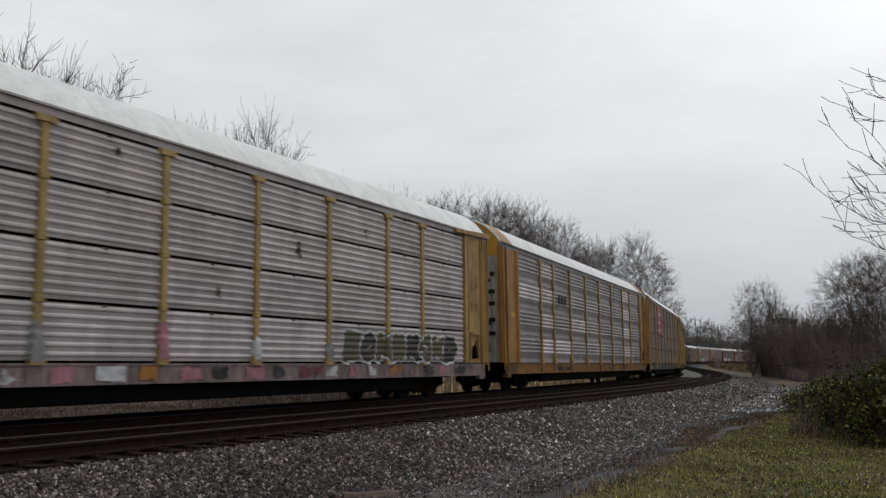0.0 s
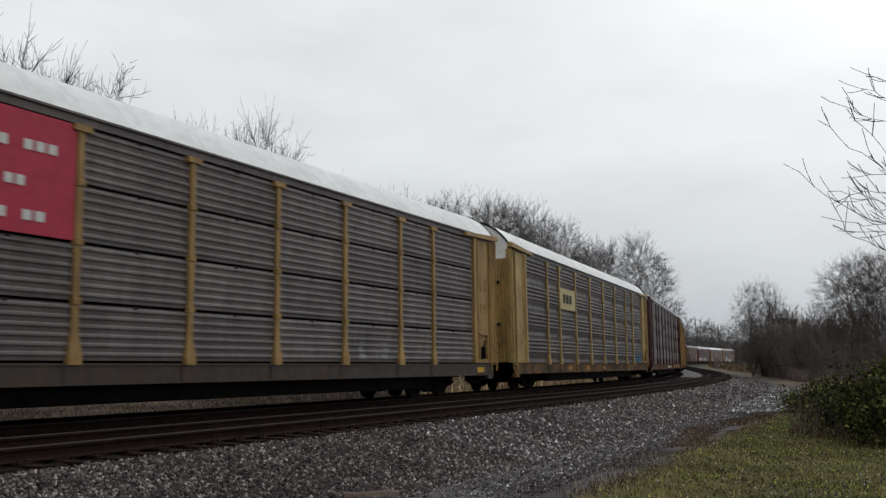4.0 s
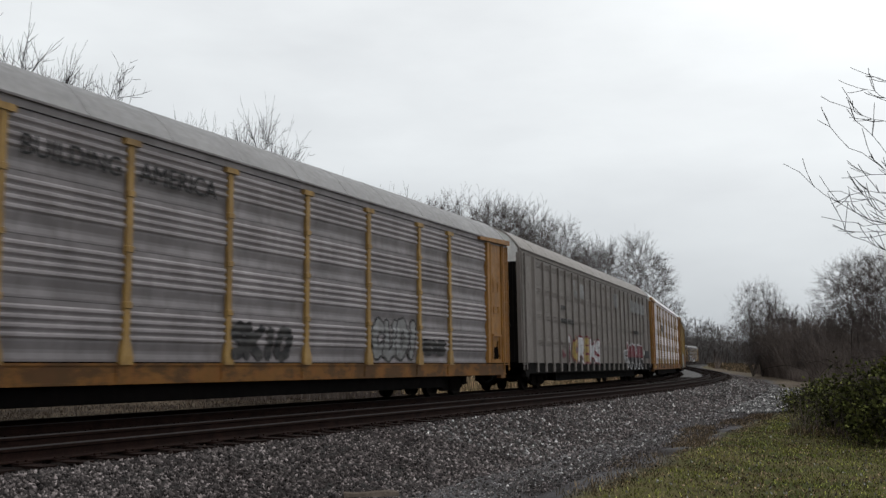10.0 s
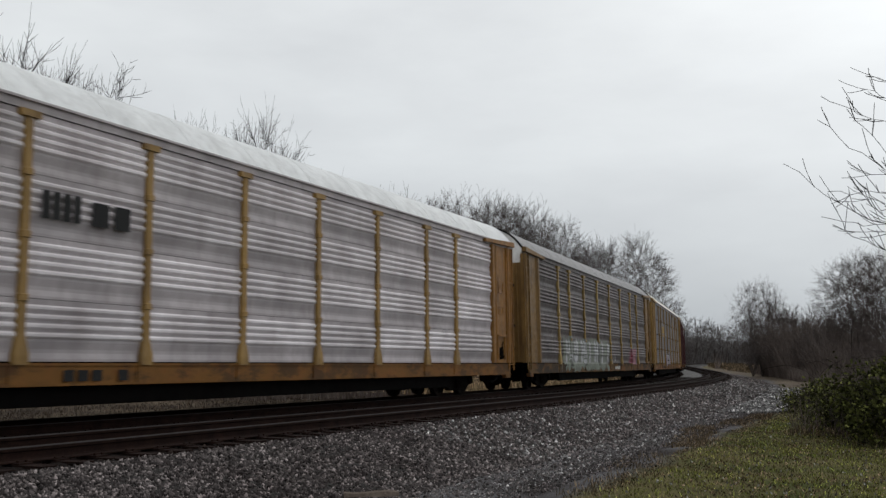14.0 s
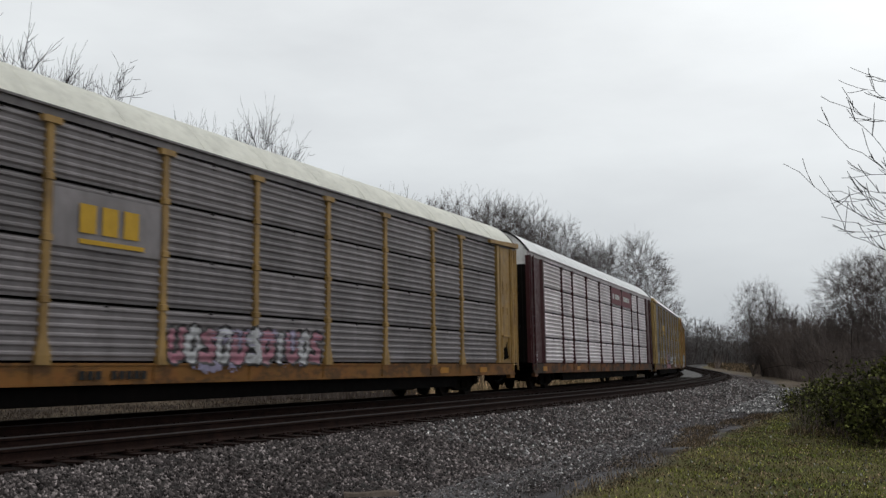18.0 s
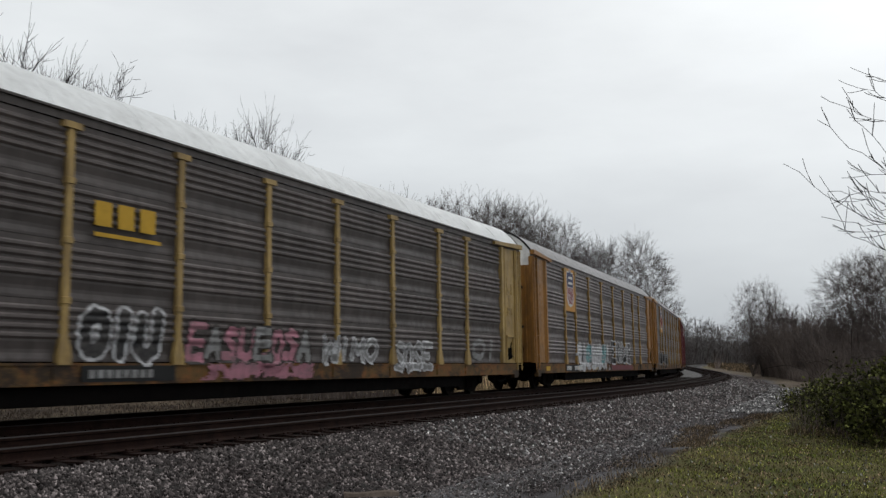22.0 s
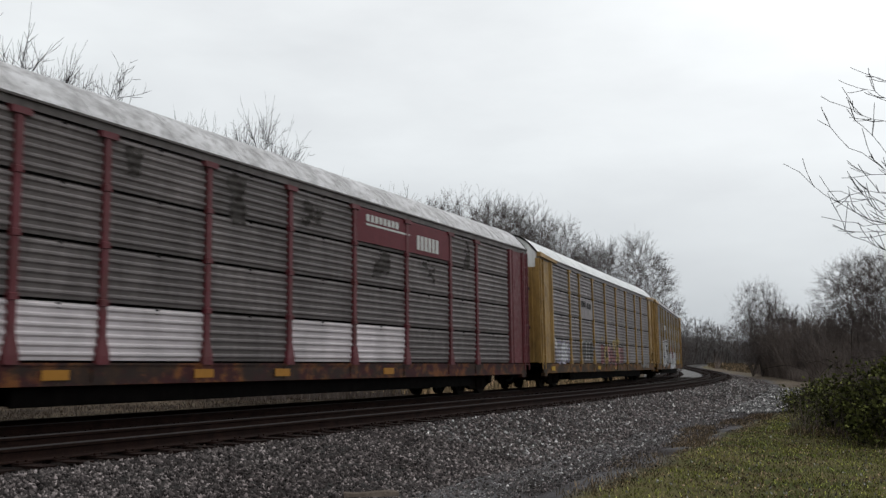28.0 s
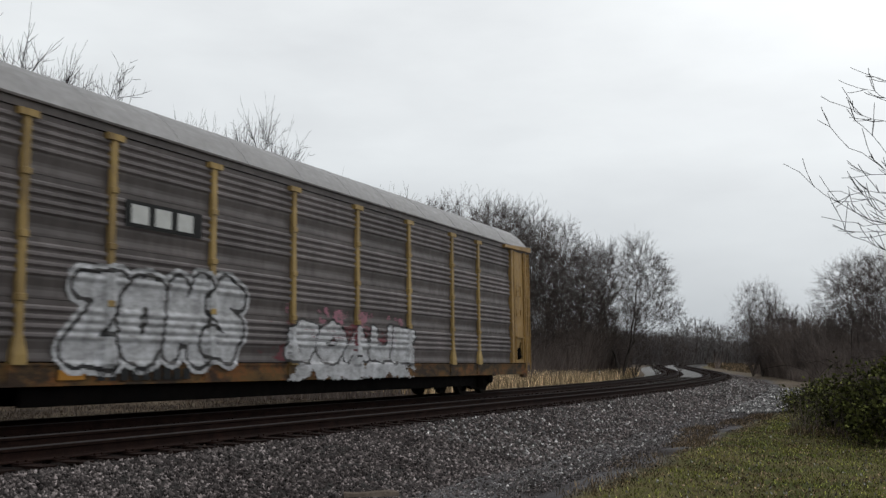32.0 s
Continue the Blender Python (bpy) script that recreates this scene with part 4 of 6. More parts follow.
M_RUBBER = plain_paint("black_rubber_seal", (0.012, 0.012, 0.012), 0.8)
M_REFLECT = plain_paint("amber_reflector", (0.40, 0.185, 0.03), 0.45)
M_INK = plain_paint("black_stencil", (0.02, 0.02, 0.02), 0.6)
M_CHALK = plain_paint("white_stencil", (0.62, 0.62, 0.60), 0.6)
M_RED = plain_paint("red_sign_paint", (0.42, 0.045, 0.075), 0.5)
M_MAROON_SIGN = plain_paint("maroon_sign_paint", (0.13, 0.022, 0.03), 0.5)
M_BLUE = plain_paint("blue_sign_paint", (0.028, 0.034, 0.105), 0.5)
M_STRIPE = plain_paint("dark_red_stripe_paint", (0.24, 0.025, 0.045), 0.5)
M_GOLD = plain_paint("golden_sign_paint", (0.55, 0.33, 0.035), 0.5)
M_CREAM = plain_paint("pale_yellow_sign_paint", (0.50, 0.42, 0.22), 0.6)
M_ORANGE_SIGN = plain_paint("orange_sign_paint", (0.52, 0.26, 0.06), 0.55)
M_SPRAY = {"white": spray_paint("white_spray_paint", (0.66, 0.66, 0.68), 0.5), "black": spray_paint("black_spray_paint", (0.02, 0.02, 0.022), 0.5),
           "pink": spray_paint("pink_spray_paint", (0.48, 0.20, 0.26), 0.5), "red": spray_paint("red_spray_paint", (0.20, 0.03, 0.045), 0.5),
           "blue": spray_paint("blue_spray_paint", (0.06, 0.26, 0.45), 0.5), "yellow": spray_paint("yellow_spray_paint", (0.40, 0.29, 0.09), 0.5),
           "lilac": spray_paint("lilac_spray_paint", (0.40, 0.36, 0.52), 0.5), "teal": spray_paint("teal_spray_paint", (0.20, 0.42, 0.44), 0.5), "soot": spray_paint("soot_grime", (0.040, 0.033, 0.030), 0.8), "orange": spray_paint("orange_spray_paint", (0.42, 0.17, 0.03), 0.5), "grey": spray_paint("grey_spray_paint", (0.30, 0.30, 0.30), 0.5), "mint": spray_paint("pale_green_spray_paint", (0.30, 0.33, 0.27), 0.6, 0.4), "navy": spray_paint("dull_blue_spray_paint", (0.035, 0.13, 0.24), 0.6), "olive": spray_paint("olive_spray_paint", (0.105, 0.105, 0.055), 0.6)}

YELLOW = (0.33, 0.190, 0.055)
ORANGE = (0.33, 0.155, 0.035)
PALE = (0.42, 0.285, 0.10)
MAROON = (0.052, 0.0095, 0.014)
RUST = (0.07, 0.04, 0.025)


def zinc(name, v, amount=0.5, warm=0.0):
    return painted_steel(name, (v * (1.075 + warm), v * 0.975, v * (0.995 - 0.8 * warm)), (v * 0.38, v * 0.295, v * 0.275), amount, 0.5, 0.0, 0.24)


ZINC_BRIGHT = zinc("bright_zinc_panel", 0.47, 0.35)
ZINC_LIGHT = zinc("light_zinc_panel", 0.36, 0.40)
ZINC_FAIR = zinc("dull_zinc_panel", 0.22, 0.45)
ZINC_MID = zinc("weathered_zinc_panel", 0.165, 0.5)
ZINC_DARK = zinc("grimy_zinc_panel", 0.106, 0.65, 0.075)
ZINC_DUSTY = zinc("dusty_zinc_panel", 0.125, 0.55, 0.03)
ZINC_BROWN = zinc("brown_grimy_panel", 0.074, 0.7, 0.09)
ZINC_NEW = zinc("new_zinc_panel", 0.60, 0.12)
# rib crests take a lighter zinc than the grimy flats
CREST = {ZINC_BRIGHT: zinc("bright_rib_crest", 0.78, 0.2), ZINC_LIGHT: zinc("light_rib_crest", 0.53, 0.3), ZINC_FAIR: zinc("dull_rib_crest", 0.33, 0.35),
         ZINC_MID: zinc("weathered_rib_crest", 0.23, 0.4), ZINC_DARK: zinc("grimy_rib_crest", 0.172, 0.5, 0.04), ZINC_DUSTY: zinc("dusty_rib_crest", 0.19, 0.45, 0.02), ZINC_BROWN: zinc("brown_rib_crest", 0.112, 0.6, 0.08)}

# bays between the posts, by distance from the car's front end
POSTS = [4.77, 6.62, 9.32, 12.12, 14.92, 17.72, 20.57, 22.57]
BAYS = [1.9] + POSTS + [25.38]
PANEL_LOW, PANEL_HIGH, SIDE = 0.99, 4.875, 1.50
ROWS = 4
_meshes = {}


def cached(key, build):
    if key not in _meshes:
        _meshes[key] = build()
    return _meshes[key]


def panel_geo(width, height, style):
    """One pressed side panel; outer face towards -y, ribs run lengthwise: in two plain and ribbed bands, all over, or as four fine louvres."""
    g = Geo()
    gap, wid, edge = 0.004, 0.055, 0.02
    if style == "banded":
        ribs, wid = [(0.42 + 0.145 * i, 0.036) for i in range(4)], 0.060
    elif style == "even":
        ribs, gap, wid = [(0.13 + 0.155 * i, 0.030) for i in range(6)], 0.022, 0.050
    else:
        ribs, wid, edge = [(0.70 + 0.055 * i, 0.016) for i in range(4)], 0.018, 0.0
    prof = [(0.0, gap)]
    rib_faces = []
    if style == "banded":
        prof += [(0.0, 0.05 * height), (-0.022, 0.14 * height), (-0.022, 0.20 * height), (0.0, 0.32 * height)]
    for c, deep in ribs:
        z = c * height
        rib_faces += [len(prof), len(prof) + 1, len(prof) + 2]
        prof += [(0.0, z - wid), (deep, z - wid * 0.35), (deep, z + wid * 0.30), (0.0, z + wid * 0.8)]
    prof += [(0.0, height - gap)]
    rings = [[(x, -d, z) for d, z in prof] + [(x, 0.04, height - gap), (x, 0.04, gap)] for x in (edge, width - edge)]
    g.loft(rings)
    for i in rib_faces:
        g.m[i] = 1
    if style == "even":
        # a dark latch in the middle of the upper seam, and slot ends left and right of it
        g.box(width * 0.5 - 0.035, width * 0.5 + 0.035, -0.022, 0.0, height - 0.13, height - 0.03, m=2)
        for x0, x1 in ((0.10, width * 0.5 - 0.06), (width * 0.5 + 0.06, width - 0.10)):
            g.box(x0, x1, -0.004, 0.03, height - 0.030, height - 0.012, m=2)
    return g


def post_geo(width, flare):
    """A side post with a wide head plate and a foot that spreads over the sill."""
    g = Geo()
    w = width / 2
    z = [(PANEL_LOW - 0.05, w * flare), (PANEL_LOW + 0.10, w * flare), (PANEL_LOW + 0.42, w)]
    for i in (1, 2, 3):
        zb = PANEL_LOW + i * (PANEL_HIGH - PANEL_LOW) / ROWS
        if flare > 1.2:
            z += [(zb - 0.06, w), (zb - 0.05, w * 1.14), (zb + 0.05, w * 1.14), (zb + 0.06, w)]
    z += [(PANEL_HIGH - 0.06, w)]
    rings = []
    for zz, ww in z:
        d = 0.075 if ww == w else 0.10
        rings.append([(-ww, 0, zz), (ww, 0, zz), (ww, -d + 0.012, zz), (ww - 0.012, -d, zz), (-ww + 0.012, -d, zz), (-ww, -d + 0.012, zz)])
    g.loft([[p for p in reversed(r)] for r in rings])
    if flare > 1.2:
        g.box(-w * 2.6, w * 2.6, -0.105, 0, PANEL_HIGH - 0.115, PANEL_HIGH - 0.005)
    return g


def roof_profile(rise=0.84, n=17):
    pts = []
    for i in range(n):
        a = -1 + 2 * i / (n - 1)
        a = math.copysign(abs(a) ** 0.8, a)
        pts.append((1.53 * a, 5.075 + rise * (1 - abs(a) ** 2.7)))
    return pts


def roof_geo():
    """Arched roof sheet with raised seams every two metres and turned-down eaves."""
    g = Geo()
    pr = roof_profile()
    low = [(1.50, 5.035), (-1.50, 5.035)]
    xs = [0.10]
    while xs[-1] < 27.2:
        xs.append(xs[-1] + 0.9)
    xs[-1] = 27.2
    g.loft([[(x - 13.65, y, z) for y, z in pr + low] for x in xs])
    return g


def seam_geo():
    g = Geo()
    pr = roof_profile()
    g.loft([[(x, y * 1.001, z + 0.006) for y, z in pr] + [(x, 1.50, 5.055), (x, -1.50, 5.055)] for x in (-0.02, 0.02)])
    return g


def rim_geo():
    """The dark rubber-edged hoop round a roof's open end."""
    g = Geo()
    pr = roof_profile()
    g.loft([[(-0.06, y, z - 0.06), (0.06, y, z - 0.06), (0.06, y, z + 0.014), (-0.06, y, z + 0.014)] for y, z in pr])
    return g


def gable_geo():
    """The upper part of a car end, arched at its top."""
    g = Geo()
    pr = [(y * 0.955, z - 0.03) for y, z in roof_profile()]
    ring = pr + [(1.42, 4.58), (-1.42, 4.58)]
    g.loft([[(x, y, z) for y, z in ring] for x in (0.0, 0.05)])
    return g


def end_door_geo(sgn):
    """One leaf of the folding end doors, folded into standing seams."""
    g = Geo()
    y0, y1 = (0.015, 1.40) if sgn > 0 else (-1.40, -0.015)
    sec = [(0.06, y0), (0.0, y0)]
    for i in range(4):
        y = y0 + (y1 - y0) * (i + 0.5) / 4
        sec += [(0.0, y - 0.03), (-0.035, y - 0.02), (-0.035, y + 0.02), (0.0, y + 0.03)]
    sec += [(0.0, y1), (0.06, y1)]
    g.loft([[(x, y, z) for x, y in sec] for z in (1.02, 4.58)])
    return g


def door_bar_geo():
    g = Geo()
    g.box(-0.09, -0.03, -1.15, -0.45, 3.26, 3.36)
    return g


def ladder_geo():
    """Corner ladder: two stiles and rungs."""
    g = Geo()
    for y in (0.0, 0.42):
        g.box(y - 0.02, y + 0.02, -0.075, -0.04, 0.75, 4.92)
    for i in range(12):
        z = 0.95 + 0.345 * i
        g.tube((0.0, -0.058, z), (0.42, -0.058, z), 0.014, 0.014, 5)
    return g


def corner_post_geo():
    """Folded corner plate; its outer face has two shallow steps."""
    g = Geo()
    z0, z1 = 1.0, 4.895
    sec = [(0.0, 0.10), (0.0, -0.04), (0.22, -0.05), (0.24, -0.025), (0.50, -0.025), (0.53, -0.06), (0.62, -0.06), (0.62, 0.10)]
    g.loft([[(x, y, z) for x, y in sec] for z in (z0, z1)][::-1])
    return g


def end_plate_geo():
    g = Geo()
    sec = [(0.62, 0.03), (0.62, -0.012), (0.68, -0.02), (1.52, -0.02), (1.58, -0.075), (1.64, -0.02), (1.68, -0.02), (1.72, -0.085), (1.88, -0.085), (1.90, 0.03)]
    g.loft([[(x, y, z) for x, y in sec] for z in (1.0, 4.895)][::-1])
    g.box(1.0, 1.3, -0.03, -0.019, 3.5, 3.9)
    return g


def sill_geo():
    """Side sill channel with turned flanges and short stake pockets."""
    g = Geo()
    sec = [(0.02, 0.97), (-0.055, 0.97), (-0.055, 0.93), (-0.035, 0.93), (-0.035, 0.65), (-0.055, 0.65), (-0.055, 0.61), (0.02, 0.61)]
    g.loft([[(x - 13.65, y, z) for y, z in sec] for x in (0.35, 26.95)])
    for u in POSTS:
        g.box(u - 13.65 - 0.20, u - 13.65 + 0.20, -0.058, -0.03, 0.64, 0.95)
    for u in (0.6, 26.7):
        g.box(u - 13.65 - 0.2, u - 13.65 + 0.2, -0.05, 0.1, 0.50, 0.62)
    return g


def chord_geo():
    g = Geo()
    g.box(0.05 - 13.65, 27.25 - 13.65, -0.03, 0.06, 4.885, 5.035)
    g.box(0.05 - 13.65, 27.25 - 13.65, -0.075, 0.0, 5.02, 5.06)
    return g


def header_geo():
    """Wedge-shaped header over the corner plates."""
    g = Geo()
    ring0 = [(0.0, 0.03, 4.965), (2.55, 0.03, 4.905), (2.55, 0.03, 5.005), (0.0, 0.03, 5.135)]
    g.loft([[(x, -0.13 if i < 2 else -0.13, z) for i, (x, y, z) in enumerate(ring0)], ring0])
    return g


def frame_geo():
    """Deck, fish-bellied centre sill and cross bearers."""
    g = Geo()
    g.box(-13.3, 13.3, -1.44, 1.44, 0.88, 0.96)
    g.box(-8.3, 8.3, -0.32, 0.32, 0.28, 0.88)
    g.box(-13.5, 13.5, -0.22, 0.22, 0.55, 0.88)
    g.box(-8.7, 8.7, -1.42, -1.32, 0.29, 0.88)
    g.box(-8.7, 8.7, 1.32, 1.42, 0.29, 0.88)
    for i in range(9):
        x = -8 + 2 * i
        g.box(x - 0.07, x + 0.07, -1.42, 1.42, 0.50, 0.88)
    g.box(-2.2, -1.2, -1.35, -0.6, 0.32, 0.62)
    g.box(3.0, 4.1, -1.33, -0.5, 0.36, 0.66)
    return g


def side_frame_geo():
    """Cast truck side frame: arched, with journal boxes and a spring nest."""
    g = Geo()
    top = [(-1.25, 0.62), (-0.95, 0.66), (-0.45, 0.72), (0.45, 0.72), (0.95, 0.66), (1.25, 0.62)]
    bot = [(1.25, 0.36), (0.98, 0.34), (0.55, 0.16), (-0.55, 0.16), (-0.98, 0.34), (-1.25, 0.36)]
    g.loft([[(x, y, z) for x, z in top + bot] for y in (-0.07, 0.07)])
    for x in (-0.88, 0.88):
        g.disc((x, 0.46), 0, 0.13, -0.16, 0.0, 12)
    for x in (-0.16, 0.0, 0.16):
        g.tube((x, -0.10, 0.22), (x, -0.10, 0.50), 0.065, 0.065, 7)
    return g


def wheelset_geo():
    """Two flanged wheels with dished plates and a tapered axle, about its own centre."""
    g = Geo()
    for sgn in (-1, 1):
        y = sgn * 0.7525
        prof = [(0.09, -0.09), (0.12, -0.07), (0.34, -0.05), (0.36, -0.07), (0.455, -0.07), (0.455, 0.065), (0.36, 0.065), (0.34, 0.0), (0.12, 0.04), (0.09, 0.06)]
        prof[4:6] = [(0.485, -0.085), (0.485, -0.055), (0.458, -0.045), (0.452, 0.065)]
        k = 20
        rings = [[(r * math.cos(6.28318 * i / k), y - sgn * d * -1, r * math.sin(6.28318 * i / k)) for i in range(k)] for r, d in prof]
        g.loft(rings[::sgn], caps=False)
        for i in range(6):
            a = i * 1.0472
            g.tube((0.2 * math.cos(a), y + sgn * 0.035, 0.2 * math.sin(a)), (0.2 * math.cos(a), y + sgn * 0.06, 0.2 * math.sin(a)), 0.022, 0.018, 6)
    g.tube((0, -1.05, 0), (0, 1.05, 0), 0.085, 0.085, 10)
    return g


def coupler_geo():
    g = Geo()
    g.box(-0.60, 0.15, -0.09, 0.09, 0.70, 0.90)
    g.box(-0.78, -0.50, -0.17, 0.10, 0.66, 0.95, c=0.04)
    g.box(-0.72, -0.55, 0.10, 0.20, 0.68, 0.93, c=0.03)
    return g


def hose_geo():
    g = Geo()
    pts = [Vector((0.1, -0.5, 0.78)), Vector((-0.12, -0.52, 0.62)), Vector((-0.28, -0.45, 0.42)), Vector((-0.45, -0.36, 0.33)), Vector((-0.62, -0.3, 0.40))]
    for a, b in zip(pts[:-1], pts[1:]):
        g.tube(a, b, 0.022, 0.022, 6)
    return g


def brake_rod_geo():
    g = Geo()
    g.tube((0, -0.9, 1.0), (0, -0.9, 1.32), 0.012, 0.012, 5)
    k = 12
    pts = [(-0.02, -0.9 + 0.24 * math.cos(6.2832 * i / k), 1.5 + 0.24 * math.sin(6.2832 * i / k)) for i in range(k + 1)]
    for a, b in zip(pts[:-1], pts[1:]):
        g.tube(a, b, 0.012, 0.012, 5)
    return g


# ---- lettering and sprayed pictures ----
RING = [(0.5 + 0.48 * math.cos(0.5236 * i), 0.5 + 0.5 * math.sin(0.5236 * i)) for i in range(13)]
STROKES = {"A": [[(0, 0), (0.5, 1), (1, 0)], [(0.22, 0.38), (0.78, 0.38)]], "B": [[(0, 0), (0, 1), (0.75, 0.95), (0.8, 0.6), (0.1, 0.52), (0.95, 0.45), (0.9, 0.05), (0, 0)]],
           "C": [[(1, 0.85), (0.5, 1), (0.05, 0.7), (0.05, 0.3), (0.5, 0), (1, 0.15)]], "D": [[(0, 0), (0, 1), (0.7, 0.92), (1, 0.5), (0.7, 0.06), (0, 0)]], "E": [[(1, 1), (0, 1), (0, 0), (1, 0)], [(0, 0.52), (0.8, 0.52)]],
           "H": [[(0, 0), (0, 1)], [(1, 0), (1, 1)], [(0, 0.5), (1, 0.5)]], "I": [[(0.5, 0), (0.5, 1)]], "K": [[(0, 0), (0, 1)], [(1, 1), (0.1, 0.5), (1, 0)]],
           "M": [[(0, 0), (0.08, 1), (0.5, 0.35), (0.92, 1), (1, 0)]], "N": [[(0, 0), (0, 1), (1, 0), (1, 1)]], "O": [RING], "R": [[(0, 0), (0, 1), (0.85, 0.92), (0.85, 0.6), (0.1, 0.48), (1, 0)]],
           "S": [[(1, 0.9), (0.4, 1), (0.05, 0.75), (0.9, 0.35), (0.7, 0.02), (0, 0.1)]], "T": [[(0, 1), (1, 1)], [(0.5, 1), (0.5, 0)]], "U": [[(0, 1), (0.05, 0.15), (0.5, 0), (0.95, 0.15), (1, 1)]],
           "V": [[(0, 1), (0.5, 0), (1, 1)]], "W": [[(0, 1), (0.22, 0), (0.5, 0.7), (0.78, 0), (1, 1)]], "Z": [[(0, 1), (1, 1), (0, 0), (1, 0)]]}


def skin(u, z, style):
    """How far the car's side stands out at a place, so that paint lies on panels, ribs, posts and sill alike."""
    h = (PANEL_HIGH - PANEL_LOW) / ROWS
    zz = np.mod(z - PANEL_LOW, h) / h
    y = np.full(np.shape(z), 0.010)
    if style == "banded":
        for c in (0.42, 0.565, 0.71, 0.855):
            y = np.maximum(y, 0.010 + np.interp((zz - c) * h, [-0.07, -0.03, 0.03, 0.06], [0, 0.036, 0.036, 0]))
    elif style == "even":
        for i in range(6):
            y = np.maximum(y, 0.010 + np.interp((zz - 0.13 - 0.155 * i) * h, [-0.06, -0.028, 0.026, 0.052], [0, 0.030, 0.030, 0]))
    y = np.where(z < 0.985, 0.066, y)
    if style == "slot":
        n = 20
        w = (25.3 - 1.9) / n
        near = np.abs(np.mod(u - 1.9 + w / 2, w) - w / 2)
        return -SIDE - np.where(near < 0.10, 0.098, np.maximum(y, 0.022))
    for p in POSTS:
        half = np.interp(z, [0.94, 1.09, 1.41, 4.8], [0.17, 0.17, 0.095, 0.095])
        y = np.where((np.abs(u - p) < half) & (z > 0.92), np.where(z < 1.45, 0.108, 0.084), y)
    return -SIDE - y


def side_sheet(car, name, gu, gz, cls, mats, label, lift=0.0):
    """A thin skin of paint over the cells whose class is not negative."""
    ii, jj = np.nonzero(cls >= 0)
    vu, vz = np.meshgrid(gu, gz, indexing="ij")
    verts = np.stack([vu - 13.65, skin(vu, vz, car["side"]) - lift, vz], -1).reshape(-1, 3)
    k = len(gz)
    faces = np.stack([ii * k + jj, (ii + 1) * k + jj, (ii + 1) * k + jj + 1, ii * k + jj + 1], 1)
    used, inv = np.unique(faces.ravel(), return_inverse=True)
    me = cloud_mesh(name, verts[used], inv.reshape(-1, 4), None)
    for m in mats:
        me.materials.append(m)
    me.polygons.foreach_set("material_index", cls[ii, jj].astype(np.int32))
    put(name, me, mats, car, label)


def noise_field(gu, gz, scale, seed):
    return np.array([[noise.noise((x * scale, z * scale, seed)) for z in gz[:-1]] for x in gu[:-1]])


def graffiti(car, u0, u1, z0, z1, letters, colours, seed, slant=0.10, label="", fat=0.15, halo="", low=""):
    """Sprayed letters, one over the next: swollen strokes with an outline and at times a pale halo. Colours: outline, then fills."""
    rng = random.Random(seed)
    cell, cell_z = 0.035, 0.029
    tall = z1 - z0
    gu = np.arange(u0 - 0.3, u1 + 0.3, cell)
    gz = np.arange(z0 - 0.18, z1 + 0.18, cell_z)
    cu, cz = np.meshgrid(gu[:-1] + cell / 2, gz[:-1] + cell_z / 2, indexing="ij")
    rough = 0.02 * noise_field(gu, gz, 2.2, seed)
    cls = np.full(cu.shape, -1)
    all_near = np.full(cu.shape, 9.0)
    wide = (u1 - u0) / len(letters)
    edge = 0.035 + 0.025 * tall
    for i, ch in enumerate(letters):
        thick = fat * min(tall, wide * 1.2) * rng.uniform(0.9, 1.1)
        a, b = u0 + i * wide + thick * 0.9, u0 + (i + 1) * wide - thick * 0.7
        lo, hi = z0 + thick + rng.uniform(0, 0.06) * tall, z1 - thick - rng.uniform(0, 0.08) * tall
        kind = 1 + (i % (len(colours) - 1))
        near = np.full(cu.shape, 9.0)
        for line in STROKES[ch]:
            pts = [(a + p * (b - a) + slant * (q - 0.5) * tall + rng.gauss(0, 0.02), lo + q * (hi - lo) + rng.gauss(0, 0.02)) for p, q in line]
            for (x0, y0), (x1, y1) in zip(pts[:-1], pts[1:]):
                dx, dy = x1 - x0, y1 - y0
                t = np.clip(((cu - x0) * dx + (cz - y0) * dy) / (dx * dx + dy * dy + 1e-9), 0, 1)
                near = np.minimum(near, np.hypot(cu - x0 - t * dx, cz - y0 - t * dy) - thick * (0.85 + 0.3 * t))
        near = near + rough
        cls = np.where(near < edge, 0, cls)
        cls = np.where(near < 0, kind, cls)
        all_near = np.minimum(all_near, near)
    mats = [M_SPRAY[c] for c in colours]
    if low:
        cls = np.where((cls > 0) & (cz < z0 + (0.42 + 0.6 * rough) * tall), len(mats), cls)
        mats.append(M_SPRAY[low])
    if halo:
        cls = np.where((cls < 0) & (all_near < edge * 2.0), len(mats), cls)
        mats.append(M_SPRAY[halo])
    side_sheet(car, "graffiti", gu, gz, cls, mats, label or "sprayed bubble lettering", 0.004)


def mist(car, u0, u1, z0, z1, colour, cover, seed, label):
    """A worn sprayed patch with a ragged, speckled edge."""
    gu, gz = np.arange(u0, u1 + 0.04, 0.04), np.arange(z0, z1 + 0.03, 0.03)
    rnd = np.random.default_rng(seed)
    val = noise_field(gu, gz, 1.6, seed) + 0.5 * noise_field(gu, gz, 5.0, seed)
    pu = np.linspace(-1, 1, len(gu) - 1)[:, None]
    pz = np.linspace(-1, 1, len(gz) - 1)[None]
    keep = val + 0.25 * rnd.random(val.shape) > 0.9 * (np.maximum(np.abs(pu), np.abs(pz)) ** 4) + 0.35 - cover
    side_sheet(car, "paint_patch", gu, gz, np.where(keep, 0, -1), [M_SPRAY[colour]], label, (seed % 5) * 0.0006)


